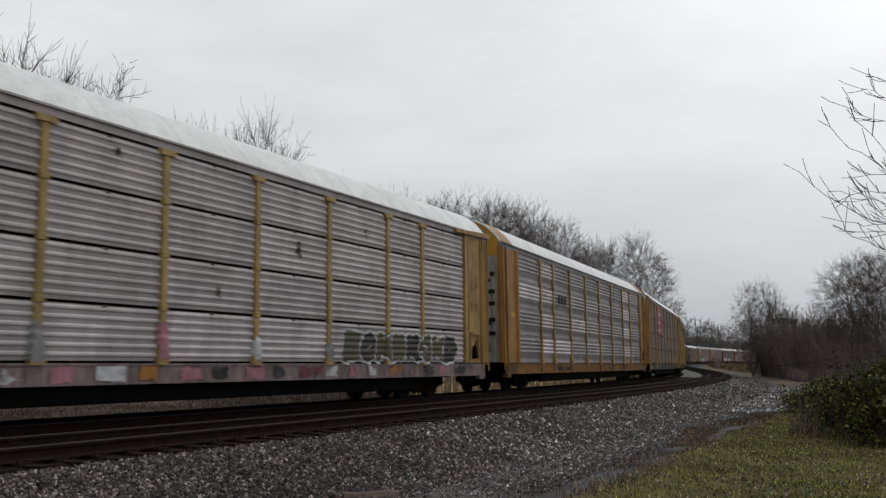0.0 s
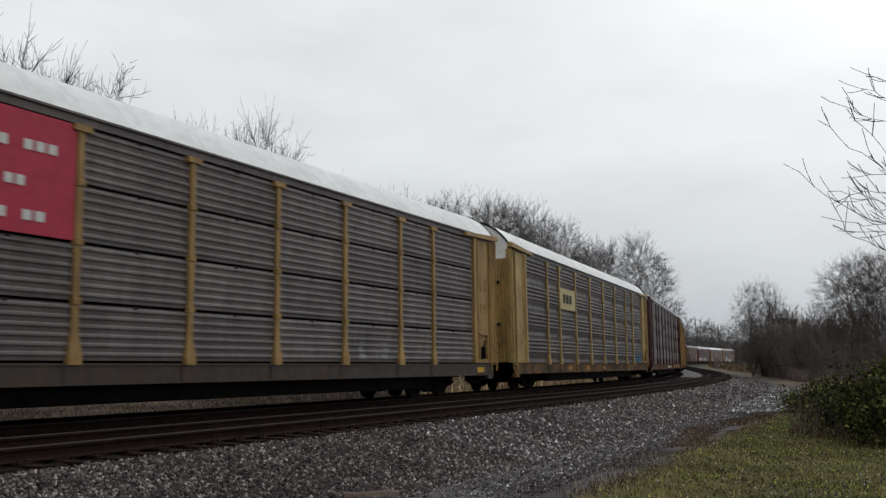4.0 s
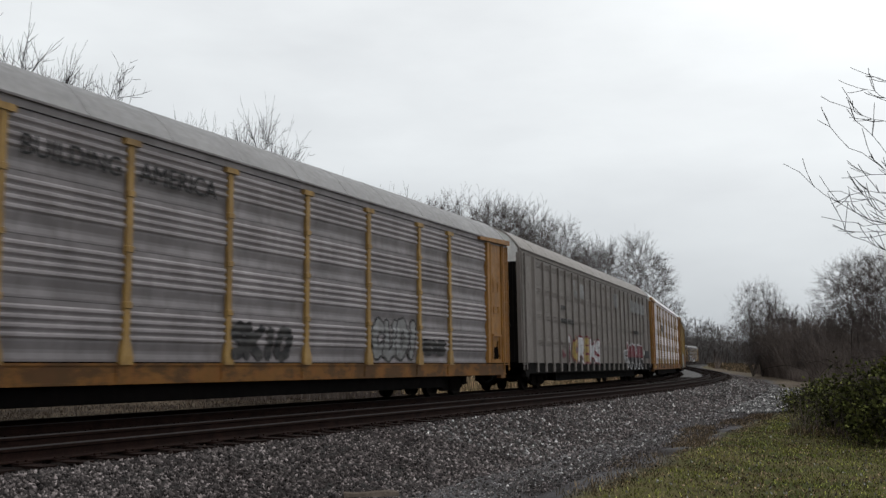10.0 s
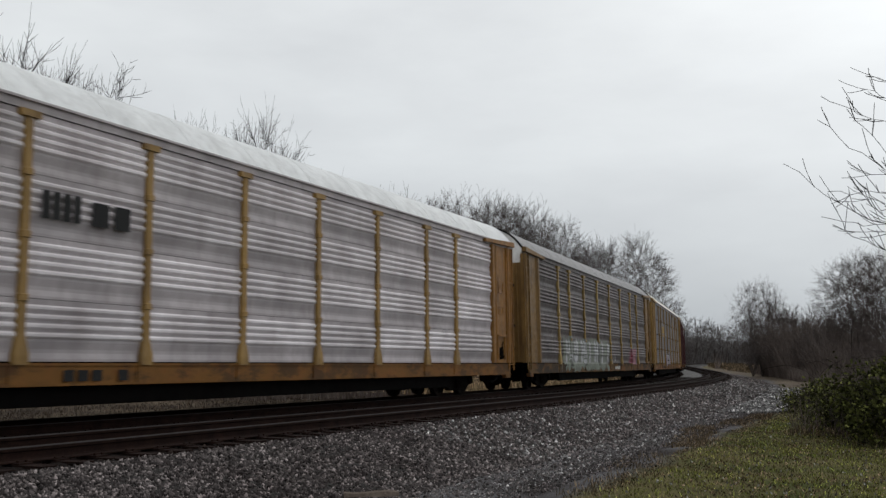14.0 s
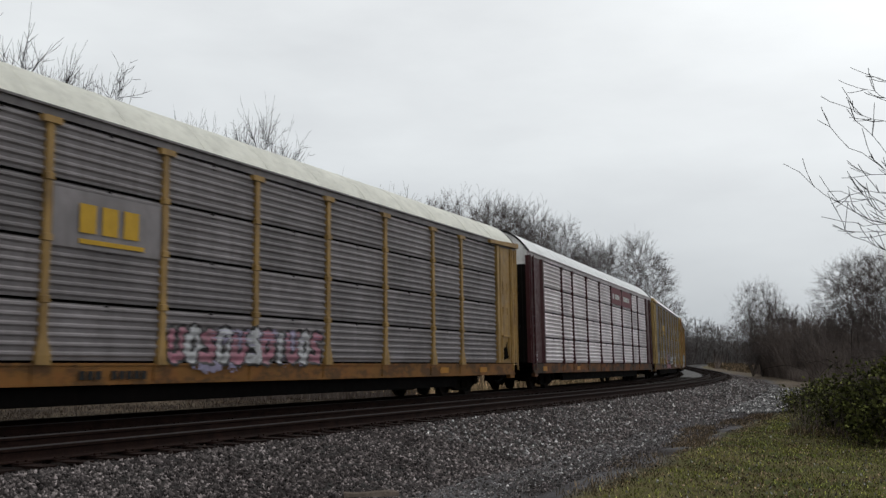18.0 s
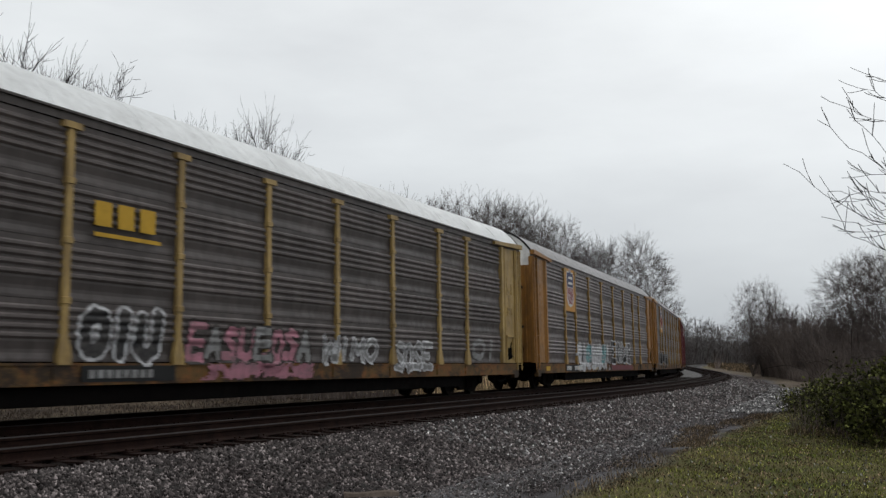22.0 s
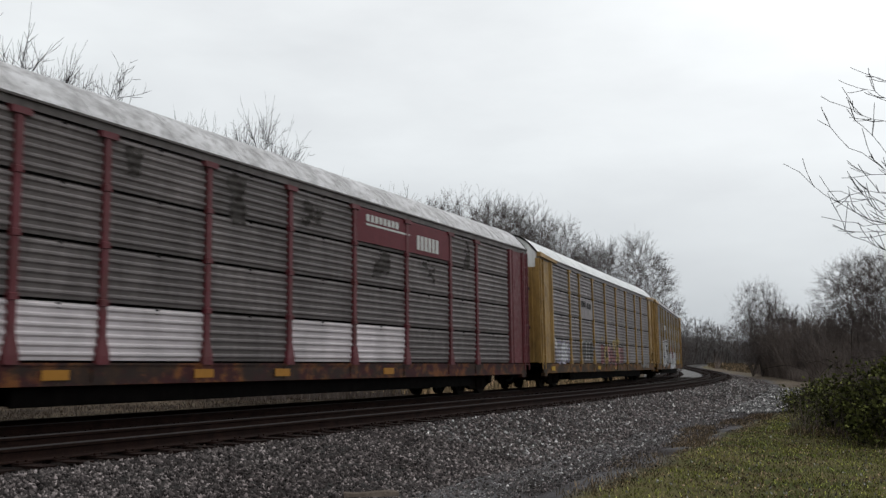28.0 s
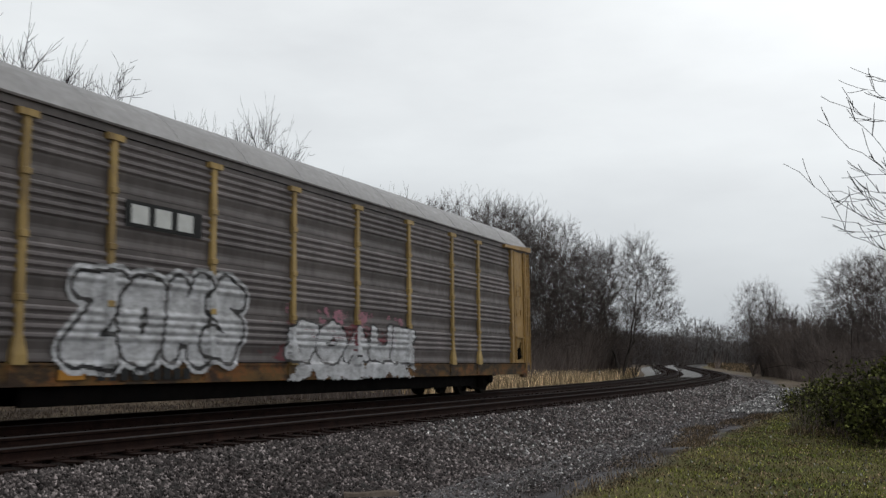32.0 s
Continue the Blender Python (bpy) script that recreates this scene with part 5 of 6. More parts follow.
def sign(car, u0, u1, z0, z1, mat, label, name="sign_plate", y=-0.045, thick=0.012):
    g = Geo()
    g.box(u0 - 13.65, u1 - 13.65, -SIDE + y - thick, -SIDE + y, z0, z1)
    return part(name, g, mat, car, label)


def bars(car, u0, u1, z0, z1, n, mat, label, seed=1, y=-0.066, name="stencil_mark"):
    """A line of unreadable lettering as plain bars of its size, each a piece of its own."""
    rng = random.Random(seed)
    w = (u1 - u0) / n
    me = cached(("bar", round(w, 3), round(z1 - z0, 3), y), lambda: bar_mesh(w * 0.72, z1 - z0, y))
    for i in range(n):
        if n > 4 and rng.random() < 0.12:
            continue
        put(name, me, mat, car, label if i == 0 else "", at=Matrix.Translation((u0 + w * i - 13.65, -SIDE, z0)))


def bar_mesh(w, h, y):
    g = Geo()
    g.box(0, w, y - 0.004, y, 0, h)
    return g.mesh("stencil_mark")


def words(car, text, u0, u1, z0, mat, label, y=-0.06):
    """Readable lettering from the built-in font, laid on the side and spread to its length."""
    cu = bpy.data.curves.new("words", "FONT")
    cu.body, cu.size, cu.extrude = text, 1.0, 0.01
    tmp = bpy.data.objects.new("words", cu)
    me = bpy.data.meshes.new_from_object(tmp)
    bpy.data.objects.remove(tmp)
    xs = [v.co.x for v in me.vertices]
    hs = [v.co.y for v in me.vertices]
    k = (u1 - u0) / (max(xs) - min(xs))
    me.transform(Matrix.Translation((u0 - 13.65, -SIDE + y, z0)) @ Matrix(((k, 0, 0, 0), (0, 0, k * 0.5, 0), (0, k, 0, 0), (0, 0, 0, 1))) @ Matrix.Translation((-min(xs), -min(hs), 0)))
    put("lettering", me, mat, car, label)


def shield(car, u, z, w, h):
    """Shield emblem on an orange plate: blue chief, pale and red stripes; shapes alone."""
    sign(car, u - 0.82, u + 0.82, z - h * 0.64, z + h * 0.51, M_ORANGE_SIGN, "orange emblem plate", y=-0.05)
    y = -SIDE - 0.064

    def outline(k, zlo, zhi, yy, mat, label):
        g = Geo()
        pts = [(-0.5, 0.28), (-0.42, 0.42), (-0.2, 0.40), (0.0, 0.50), (0.2, 0.40), (0.42, 0.42), (0.5, 0.28), (0.46, 0.0), (0.5, -0.30), (0.30, -0.44), (0.0, -0.5), (-0.30, -0.44), (-0.5, -0.30), (-0.46, 0.0)]
        ring = [(u - 13.65 + w * k * a, z + h * (min(max(b * k, zlo), zhi))) for a, b in pts]
        g.loft([[(a, yy, b) for a, b in ring], [(a, yy - 0.005, b) for a, b in ring]][::-1])
        part("emblem", g, mat, car, label)

    outline(1.06, -1, 1, y, M_CHALK, "white shield emblem")
    outline(0.97, 0.02, 1, y - 0.007, M_BLUE, "dark blue band of the emblem")
    g = Geo()
    for i in range(6):
        a = u - 13.65 - w * 0.42 + w * 0.155 * i
        g.box(a, a + w * 0.085, y - 0.011, y - 0.006, z - h * (0.34 if i in (0, 5) else 0.44), z + h * 0.0)
    part("emblem_stripes", g, M_STRIPE, car, "red stripes of the emblem")
    for zz in (0.12, 0.27):
        sign(car, u - w * 0.3, u + w * 0.3, z + h * zz - h * 0.035, z + h * zz + h * 0.035, M_CHALK, "pale bars on the emblem", "emblem_bar", y=-0.078, thick=0.004)


# ---- one car ----
def paint_of(key, col, amount=0.5):
    return cached(("paint", key), lambda: painted_steel(key, col, RUST, amount, 0.5, vary=0.14))


CARS = []


def make_car(label, panels, style, posts, ends, sill, roof, door=None, header=True, bright=(), gable=None, post_w=0.15, flare=1.9, hoop=True):
    car = tagged(new("autorack_car"), label, "rail car", group="cars of the freight train")
    car["side"] = style
    door = door or ends
    sides = ((1, Matrix.Translation((0, -SIDE, 0))), (-1, Matrix.Rotation(math.pi, 4, "Z") @ Matrix.Translation((0, -SIDE, 0))))
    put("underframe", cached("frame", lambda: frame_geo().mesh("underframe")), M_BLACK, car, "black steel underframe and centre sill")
    put("inner_rack", cached("filler", filler_mesh), M_BLACK, car, "black filler box behind the side panels, standing in for the dark inside")
    put("roof", cached("roof", lambda: roof_geo().mesh("roof")), roof, car, "arched sheet-metal roof")
    for i in range(12):
        put("roof_seam", cached("seam", lambda: seam_geo().mesh("roof_seam")), roof, car, at=Matrix.Translation((-11.6 + 2.1 * i, 0, 0)))
    for x in (-13.58, 13.58):
        put("roof_hoop", cached("rim", lambda: rim_geo().mesh("roof_hoop")), M_RUBBER if hoop else roof, car, at=Matrix.Translation((x, 0, 0)))
    for sgn, m in sides:
        put("side_sill", cached("sill", lambda: sill_geo().mesh("side_sill")), sill, car, at=m)
        put("top_chord", cached("chord", lambda: chord_geo().mesh("top_chord")), panels, car, at=m)
        if style == "slot":
            n = 20
            w = (25.3 - 1.9) / n
            for i in range(n):
                u = 1.9 + w * i
                for r in range(ROWS):
                    h = (PANEL_HIGH - PANEL_LOW) / ROWS
                    put("side_panel", cached("slot_panel", lambda: panel_geo(w, h, "slot").mesh("side_panel")), [panels, panels], car, at=m @ Matrix.Translation((u - 13.65, 0, PANEL_LOW + h * r)))
            for i in range(n + 1):
                put("side_post", cached("slot_post", lambda: post_geo(0.12, 1.0).mesh("side_post")), posts, car, at=m @ Matrix.Translation((1.9 + w * i - 13.65, 0, 0)))
            for i in range(n + 1):
                put("sill_bracket", cached("bracket", lambda: bracket_geo().mesh("sill_bracket")), posts, car, at=m @ Matrix.Translation((1.9 + w * i - 13.65, 0, 0)))
        else:
            for b in range(len(BAYS) - 1):
                w = BAYS[b + 1] - BAYS[b]
                for r in range(ROWS):
                    h = (PANEL_HIGH - PANEL_LOW) / ROWS
                    me = cached(("panel", style, b), lambda: panel_geo(w, h, style).mesh("side_panel"))
                    lit = sgn > 0 and (b, r) in bright
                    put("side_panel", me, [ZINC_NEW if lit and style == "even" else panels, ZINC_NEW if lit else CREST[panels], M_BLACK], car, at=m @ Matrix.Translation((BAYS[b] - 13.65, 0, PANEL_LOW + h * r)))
            for u in POSTS:
                put("side_post", cached(("post", post_w, flare), lambda: post_geo(post_w, flare).mesh("side_post")), posts, car, at=m @ Matrix.Translation((u - 13.65, 0, 0)))
        for mm in (m @ Matrix.Translation((-13.65, 0, 0)), m @ Matrix.Translation((13.65, 0, 0)) @ Matrix.Diagonal((-1, 1, 1, 1))):
            put("corner_plate", cached("corner", lambda: corner_post_geo().mesh("corner_plate")), ends, car, at=mm)
            put("end_plate", cached("endplate", lambda: end_plate_geo().mesh("end_plate")), ends, car, at=mm)
            if header:
                put("header", cached("header", lambda: header_geo().mesh("header")), ends, car, at=mm)
            put("ladder", cached("ladder", lambda: ladder_geo().mesh("ladder")), ends, car, at=mm @ Matrix.Translation((0.10, -0.01, 0)))
    if style != "slot" and ends not in (maroon, red):
        for sgn, m in sides:
            r = m @ Matrix.Translation((13.65, 0, 0)) @ Matrix.Diagonal((-1, 1, 1, 1))
            put("hatch_frame", cached("hatch", lambda: hatch_geo(0.42, 0.40).mesh("hatch_frame")), ends, car, at=r @ Matrix.Translation((0.90, 0, 3.30)))
            put("hatch_frame", cached("low_hatch", lambda: hatch_geo(0.42, 0.26).mesh("hatch_frame")), ends, car, at=r @ Matrix.Translation((0.90, 0, 2.60)))
            put("brake_recess", cached("recess", lambda: recess_geo().mesh("brake_recess")), [ends, M_BLACK], car, "brake gear under a hood, the recess's shade a flat black face", at=r)
    for sgn in (1, -1):
        e = Matrix.Rotation(0 if sgn > 0 else math.pi, 4, "Z") @ Matrix.Translation((-13.60, 0, 0))
        put("gable", cached("gable", lambda: gable_geo().mesh("gable")), gable or M_END_WHITE, car, "white upper end panel", at=e)
        for d in (1, -1):
            put("end_door", cached(("enddoor", d), lambda: end_door_geo(d).mesh("end_door")), door, car, "closed end door leaf", at=e)
        for dz in (0.45, -1.0):
            put("door_bar", cached("doorbar", lambda: door_bar_geo().mesh("door_bar")), M_RUBBER, car, "dark locking bar", at=e @ Matrix.Translation((0, 0, dz)))
        put("coupler", cached("coupler", lambda: coupler_geo().mesh("coupler")), M_IRON, car, "cast-iron coupler", at=e @ Matrix.Translation((-0.02, 0, 0)))
        put("air_hose", cached("hose", lambda: hose_geo().mesh("air_hose")), M_RUBBER, car, at=e)
        put("brake_wheel", cached("brake", lambda: brake_rod_geo().mesh("brake_wheel")), M_IRON, car, at=e @ Matrix.Translation((-0.1, 0, 0)))
    trucks = []
    for x in (TRUCK_IN - 13.65, 13.65 - TRUCK_IN):
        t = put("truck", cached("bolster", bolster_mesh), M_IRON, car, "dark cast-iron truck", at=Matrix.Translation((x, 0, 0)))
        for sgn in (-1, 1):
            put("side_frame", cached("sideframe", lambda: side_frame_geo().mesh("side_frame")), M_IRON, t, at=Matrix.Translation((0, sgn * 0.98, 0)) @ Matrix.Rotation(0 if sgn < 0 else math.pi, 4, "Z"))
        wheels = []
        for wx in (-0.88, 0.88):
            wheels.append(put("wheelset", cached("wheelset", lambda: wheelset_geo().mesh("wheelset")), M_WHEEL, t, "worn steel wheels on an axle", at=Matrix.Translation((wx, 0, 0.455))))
        trucks.append((x, t, wheels))
    CARS.append((car, trucks))
    return car


def cap_geo():
    g = Geo()
    pr = roof_profile()
    g.loft([[(x - 13.65, y * 1.004, z + 0.012) for y, z in pr] + [(x - 13.65, 1.50, 5.04), (x - 13.65, -1.50, 5.04)] for x in (0.06, 0.7, 1.35)])
    return g


def hatch_geo(w, h):
    """A raised frame with a dark gasket round a small cover."""
    g = Geo()
    t = 0.022
    for x0, x1, z0, z1 in ((0, w, 0, t), (0, w, h - t, h), (0, t, t, h - t), (w - t, w, t, h - t)):
        g.box(x0, x1, -0.042, -0.019, z0, z1)
    g.box(w * 0.3, w * 0.7, -0.034, -0.019, h * 0.42, h * 0.58)
    return g


def recess_geo():
    """A brake-gear niche: hood, cheeks, a lever, and a flat black face for the shade of its mouth."""
    g = Geo()
    g.box(0.80, 1.48, -0.10, -0.019, 1.86, 1.92)
    g.box(0.80, 0.86, -0.07, -0.019, 1.12, 1.86)
    g.box(1.42, 1.48, -0.07, -0.019, 1.12, 1.86)
    # no hollow behind: the niche's shade is this uneven black face
    g.face([(0.90, -0.024, 1.14), (1.30, -0.024, 1.10), (1.38, -0.024, 1.34), (1.26, -0.024, 1.52), (1.12, -0.024, 1.50), (1.02, -0.024, 1.66), (0.92, -0.024, 1.44)], 1)
    g.tube((1.30, -0.05, 1.16), (1.04, -0.06, 1.70), 0.02, 0.018, 5, 1)
    g.tube((0.90, -0.05, 1.22), (1.36, -0.05, 1.26), 0.022, 0.022, 5, 1)
    return g


def bracket_geo():
    g = Geo()
    g.box(-0.09, 0.09, -0.09, 0.0, 0.66, 1.02)
    return g


def filler_mesh():
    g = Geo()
    # added solid box; its black stands in for the unlit inside behind panel gaps
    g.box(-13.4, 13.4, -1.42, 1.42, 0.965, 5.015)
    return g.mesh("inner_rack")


def bolster_mesh():
    g = Geo()
    g.box(-0.2, 0.2, -0.95, 0.95, 0.36, 0.58)
    g.box(-0.3, 0.3, -0.3, 0.3, 0.58, 0.66)
    g.box(-1.15, 1.15, -0.30, -0.24, 0.30, 0.38)
    return g.mesh("truck")


def reflectors(car, places, mat=None):
    for u in places:
        sign(car, u, u + 0.55, 0.70, 0.86, mat or M_REFLECT, "amber reflective patch", "reflector", y=-0.062, thick=0.004)


yellow = paint_of("weathered_yellow_paint", (0.37, 0.225, 0.07), 0.7)
yellow_dirty = paint_of("rust_streaked_yellow_paint", (0.26, 0.15, 0.048), 0.85)
orange = paint_of("orange_yellow_paint", ORANGE, 0.7)
pale = paint_of("faded_pale_yellow_paint", PALE, 0.75)
maroon = paint_of("maroon_paint", MAROON)
red = paint_of("faded_red_paint", (0.13, 0.026, 0.034))
black = painted_steel("sooty_black_paint", (0.010, 0.009, 0.0085), (0.016, 0.013, 0.011), 0.5, 0.85, vary=0.3, gloss=0.05)
taupe = painted_steel("taupe_grey_paint", (0.195, 0.172, 0.157), (0.11, 0.094, 0.084), 0.35, 0.6, vary=0.08)
pinkish = painted_steel("graffiti_worn_sill", (0.27, 0.19, 0.19), (0.03, 0.025, 0.025), 0.9, 0.6, vary=0.3)
darksill = painted_steel("dark_brown_sill", (0.045, 0.036, 0.03), (0.10, 0.05, 0.02), 0.5, 0.6)

worn_yellow = worn_paint("rust_worn_yellow_sill", (0.165, 0.092, 0.030), 0.9)
worn_rust = worn_paint("rust_red_orange_sill", (0.145, 0.058, 0.020), 0.9)
worn_orange = worn_paint("sooty_orange_sill", (0.25, 0.115, 0.028), 0.6)

c = make_car("silver car carrier with pale yellow posts and a painted pink sill", ZINC_LIGHT, "even", pale, yellow, pinkish, M_ROOF_WHITE)
mist(c, 18.2, 24.9, 1.0, 1.8, "olive", 0.42, 60, "dark olive sprayed background")
graffiti(c, 18.4, 24.8, 1.0, 1.78, "EOKDROKD", ("white", "olive", "black", "olive"), 3, label="olive and black sprayed block letters with white edges", fat=0.2)
for i, u in enumerate(POSTS):
    mist(c, u - 0.20, u + 0.20, 0.96, 1.95 - 0.05 * i, ("pink", "white", "grey")[i % 3], 0.5, 40 + i, "pale paint smeared up the foot of a post")
for i in range(26):
    u = 0.5 + 1.0 * i
    mist(c, u, u + (0.95, 0.6, 0.8, 0.5)[i % 4], 0.62, 0.95, ("pink", "white", "orange", "pink", "black", "pink", "black", "red", "white")[i % 9], 0.5, 70 + i, "sprayed block along the sill")
for i, (u, z0) in enumerate(((5.6, 3.9), (10.8, 3.9), (13.6, 2.0), (16.3, 3.1), (24.2, 3.6), (19.3, 4.0))):
    mist(c, u, u + 0.28, z0, z0 + 0.85, "soot", 0.05, 110 + i, "dark run-down stain below a latch")

c = make_car("silver car carrier with plain orange ends and a bright ribbed side", ZINC_FAIR, "banded", yellow, orange, worn_orange, M_ROOF_WHITE, hoop=False, header=False, gable=paint_of("golden_yellow_paint", (0.42, 0.22, 0.02)), door=painted_steel("dirty_white_door", (0.40, 0.39, 0.37), (0.08, 0.06, 0.05), 0.7, 0.6),
             bright={(0, 2), (1, 0), (1, 1), (1, 2), (1, 3), (2, 0), (3, 1), (7, 0), (7, 1), (7, 2), (7, 3)})
for mm in (Matrix.Identity(4), Matrix.Rotation(math.pi, 4, "Z")):
    put("roof_cap", cached("cap", lambda: cap_geo().mesh("roof_cap")), orange, c, "orange cap over the roof's end", at=mm)
    for i, (z, w) in enumerate(((3.9, 0.10), (3.3, 0.22), (2.9, 0.16), (2.35, 0.18), (1.9, 0.14))):
        g = Geo()
        g.box(-13.66, -13.645, -1.30, -1.30 + w * 1.6, z, z + 0.14)
        part("worn_mark", g, M_INK, c, "scuffed dark marks on the white door", at=mm)
bars(c, 7.27, 8.67, 3.36, 3.72, 3, M_INK, "black boxed railroad emblem as bars", 2, name="emblem_mark")
bars(c, 6.97, 8.97, 0.7, 0.84, 12, M_INK, "small black car number as bars", 3)
sign(c, 1.0, 1.4, 2.57, 2.73, M_GOLD, "small yellow notice", y=-0.03)

c = make_car("grimy grey car carrier with yellow posts and a red sign", ZINC_DARK, "even", yellow, yellow, darksill, M_ROOF_WHITE)
sign(c, 6.72, 9.22, 2.94, 4.85, M_RED, "large red railroad sign")
for i, zz in enumerate((4.25, 3.67, 3.15)):
    bars(c, 6.97, (8.87, 8.47, 8.67)[i], zz, zz + 0.16, (8, 7, 7)[i], M_CHALK, "white sign lettering as bars", 6 + i)
mist(c, 17.97, 20.37, 1.0, 1.63, "grey", 0.1, 90, "faded pale sprayed patch")
reflectors(c, (0.9, 4.47, 25.6), M_GOLD)

c = make_car("grimy dark car carrier with pale yellow posts and sign plate", ZINC_BROWN, "banded", pale, pale, worn_yellow, M_ROOF_WHITE)
sign(c, 6.72, 9.22, 3.18, 4.04, M_CREAM, "pale yellow sign plate")
bars(c, 7.12, 8.67, 3.44, 3.81, 3, M_INK, "dark railroad initials as bars", 9)
mist(c, 22.85, 25.3, 1.02, 1.55, "navy", 0.05, 11, "faded blue sprayed scrawl")
graffiti(c, 22.95, 25.2, 1.1, 1.5, "EOSE", ("navy", "navy"), 12, label="dull blue sprayed letters", fat=0.10)
bars(c, 16.87, 18.37, 0.7, 0.86, 6, M_INK, "sprayed sill marks as bars", 12)
reflectors(c, (7.67, 10.97, 14.37))

c = make_car("weathered grey car carrier with maroon posts and ends", ZINC_DUSTY, "banded", maroon, maroon, worn_rust, M_ROOF_GREY)
bars(c, 9.67, 11.57, 3.41, 3.72, 8, M_INK, "faded dark lettering as bars", 13)
sign(c, 25.6, 26.2, 3.09, 3.41, M_CHALK, "framed white notice", y=-0.035, thick=0.006)
sign(c, 25.64, 26.16, 3.14, 3.37, M_MAROON_SIGN, "maroon field of the notice", y=-0.045, thick=0.004)
bars(c, 25.55, 26.2, 1.58, 1.65, 5, M_CHALK, "white car data as bars", 15, y=-0.04)
bars(c, 25.55, 26.0, 1.79, 1.85, 4, M_CHALK, "white car data as bars", 16, y=-0.04)
bars(c, 12.37, 17.37, 0.7, 0.84, 9, M_CHALK, "white sill marks as bars", 17)
for u in (18.4, 20.6, 22.6):
    sign(c, u, u + 1.6, 0.68, 0.92, paint_of("orange_yellow_paint", ORANGE), "orange painted stretch of the sill", "sill_patch", y=-0.058, thick=0.003)
reflectors(c, (19.87, 22.67, 24.97))

c = make_car("silver and yellow car carrier with a shield emblem", ZINC_FAIR, "banded", yellow, orange, worn_orange, M_ROOF_GREY, hoop=False)
shield(c, 5.70, 4.13, 1.15, 1.55)
words(c, "BUILDING", 6.97, 9.07, 4.16, M_INK, "dark slogan lettering")
words(c, "AMERICA", 9.52, 11.67, 4.16, M_INK, "dark slogan lettering")
graffiti(c, 4.97, 6.97, 1.1, 1.84, "OI", ("black", "grey"), 21, label="black sprayed scrawl", fat=0.08)
graffiti(c, 12.2, 14.3, 1.05, 1.75, "SKIO", ("black", "black"), 22, label="black sprayed scrawl", fat=0.09)
graffiti(c, 17.9, 20.5, 1.05, 2.15, "CUOI", ("black", "grey"), 23, label="bubble letters sprayed in black outline", fat=0.15)
graffiti(c, 20.8, 22.2, 1.25, 1.6, "ESE", ("black", "black"), 24, label="small black sprayed tag", fat=0.10)
mist(c, 0.3, 1.2, 1.2, 1.63, "white", 0.0, 91, "smeared white paint on the corner")

c = make_car("taupe smooth-sided car carrier with many ribs", taupe, "slot", taupe, taupe, black, M_ROOF_TAUPE, hoop=False, header=False, door=black)
bars(c, 5.57, 6.37, 3.15, 3.33, 3, M_INK, "dark car initials as bars", 24)
bars(c, 5.57, 7.67, 2.62, 2.80, 6, M_INK, "dark car number as bars", 25)
mist(c, 5.0, 6.9, 1.0, 2.0, "red", 0.0, 92, "red sprayed background")
mist(c, 11.2, 13.3, 0.98, 1.7, "red", 0.15, 93, "red sprayed background")
graffiti(c, 6.3, 12.9, 0.97, 2.15, "ICREKS", ("red", "white", "yellow", "white", "yellow", "white", "white"), 26, label="yellow and white sprayed lettering with red shading", fat=0.13)
graffiti(c, 18.9, 19.9, 1.05, 1.75, "C", ("white", "grey"), 27, label="pale sprayed arrow shape", fat=0.12)
graffiti(c, 19.7, 24.2, 0.75, 2.10, "MANR", ("white", "red"), 28, label="red and black sprayed lettering edged in white", fat=0.15, low="black")
sign(c, 24.95, 26.35, 1.28, 1.72, M_INK, "black painted-over patch", y=-0.1)
sign(c, 24.55, 24.85, 1.45, 1.75, M_CHALK, "white notice plate", y=-0.1, thick=0.004)
bars(c, 21.6, 23.1, 2.62, 2.80, 5, M_INK, "dark car number as bars", 33, y=-0.1)
for u in (7.9, 9.1, 16.4, 21.2, 22.4, 23.5, 24.6):
    mist(c, u, u + 0.85, 3.75, 4.55, "grey", 0.6, int(u * 10), "pale worn patch")

c = make_car("bright silver car carrier with yellow posts and ends", ZINC_BRIGHT, "banded", yellow, orange, worn_orange, M_ROOF_WHITE, hoop=False)
bars(c, 6.92, 7.77, 3.22, 3.67, 4, M_INK, "slanted black railroad mark as bars", 29)
bars(c, 7.97, 8.97, 3.22, 3.62, 2, M_INK, "black railroad initials as bars", 30)
bars(c, 6.87, 8.97, 0.68, 0.86, 7, M_INK, "black car number as bars", 31)
reflectors(c, (1.4,), M_GOLD)

c = make_car("grimy grey car carrier with yellow posts and rust-streaked ends", ZINC_DARK, "banded", pale, yellow_dirty, worn_yellow, M_ROOF_GREY)
mist(c, 4.9, 14.8, 0.62, 2.1, "mint", 0.85, 94, "large pale green painted block")
graffiti(c, 5.2, 14.6, 0.98, 1.98, "IHIUIHIIUHIIHI", ("grey", "mint", "white"), 33, label="faded letters within a pale green block", fat=0.16, slant=0.0)
mist(c, 15.0, 16.6, 1.0, 1.6, "white", 0.0, 31, "white paint splashes")
graffiti(c, 20.0, 21.9, 1.0, 1.75, "SE", ("pink", "red", "pink"), 34, label="pink and red sprayed tag", fat=0.13)
bars(c, 15.77, 16.97, 0.7, 0.84, 6, M_CHALK, "white car number as bars", 35)

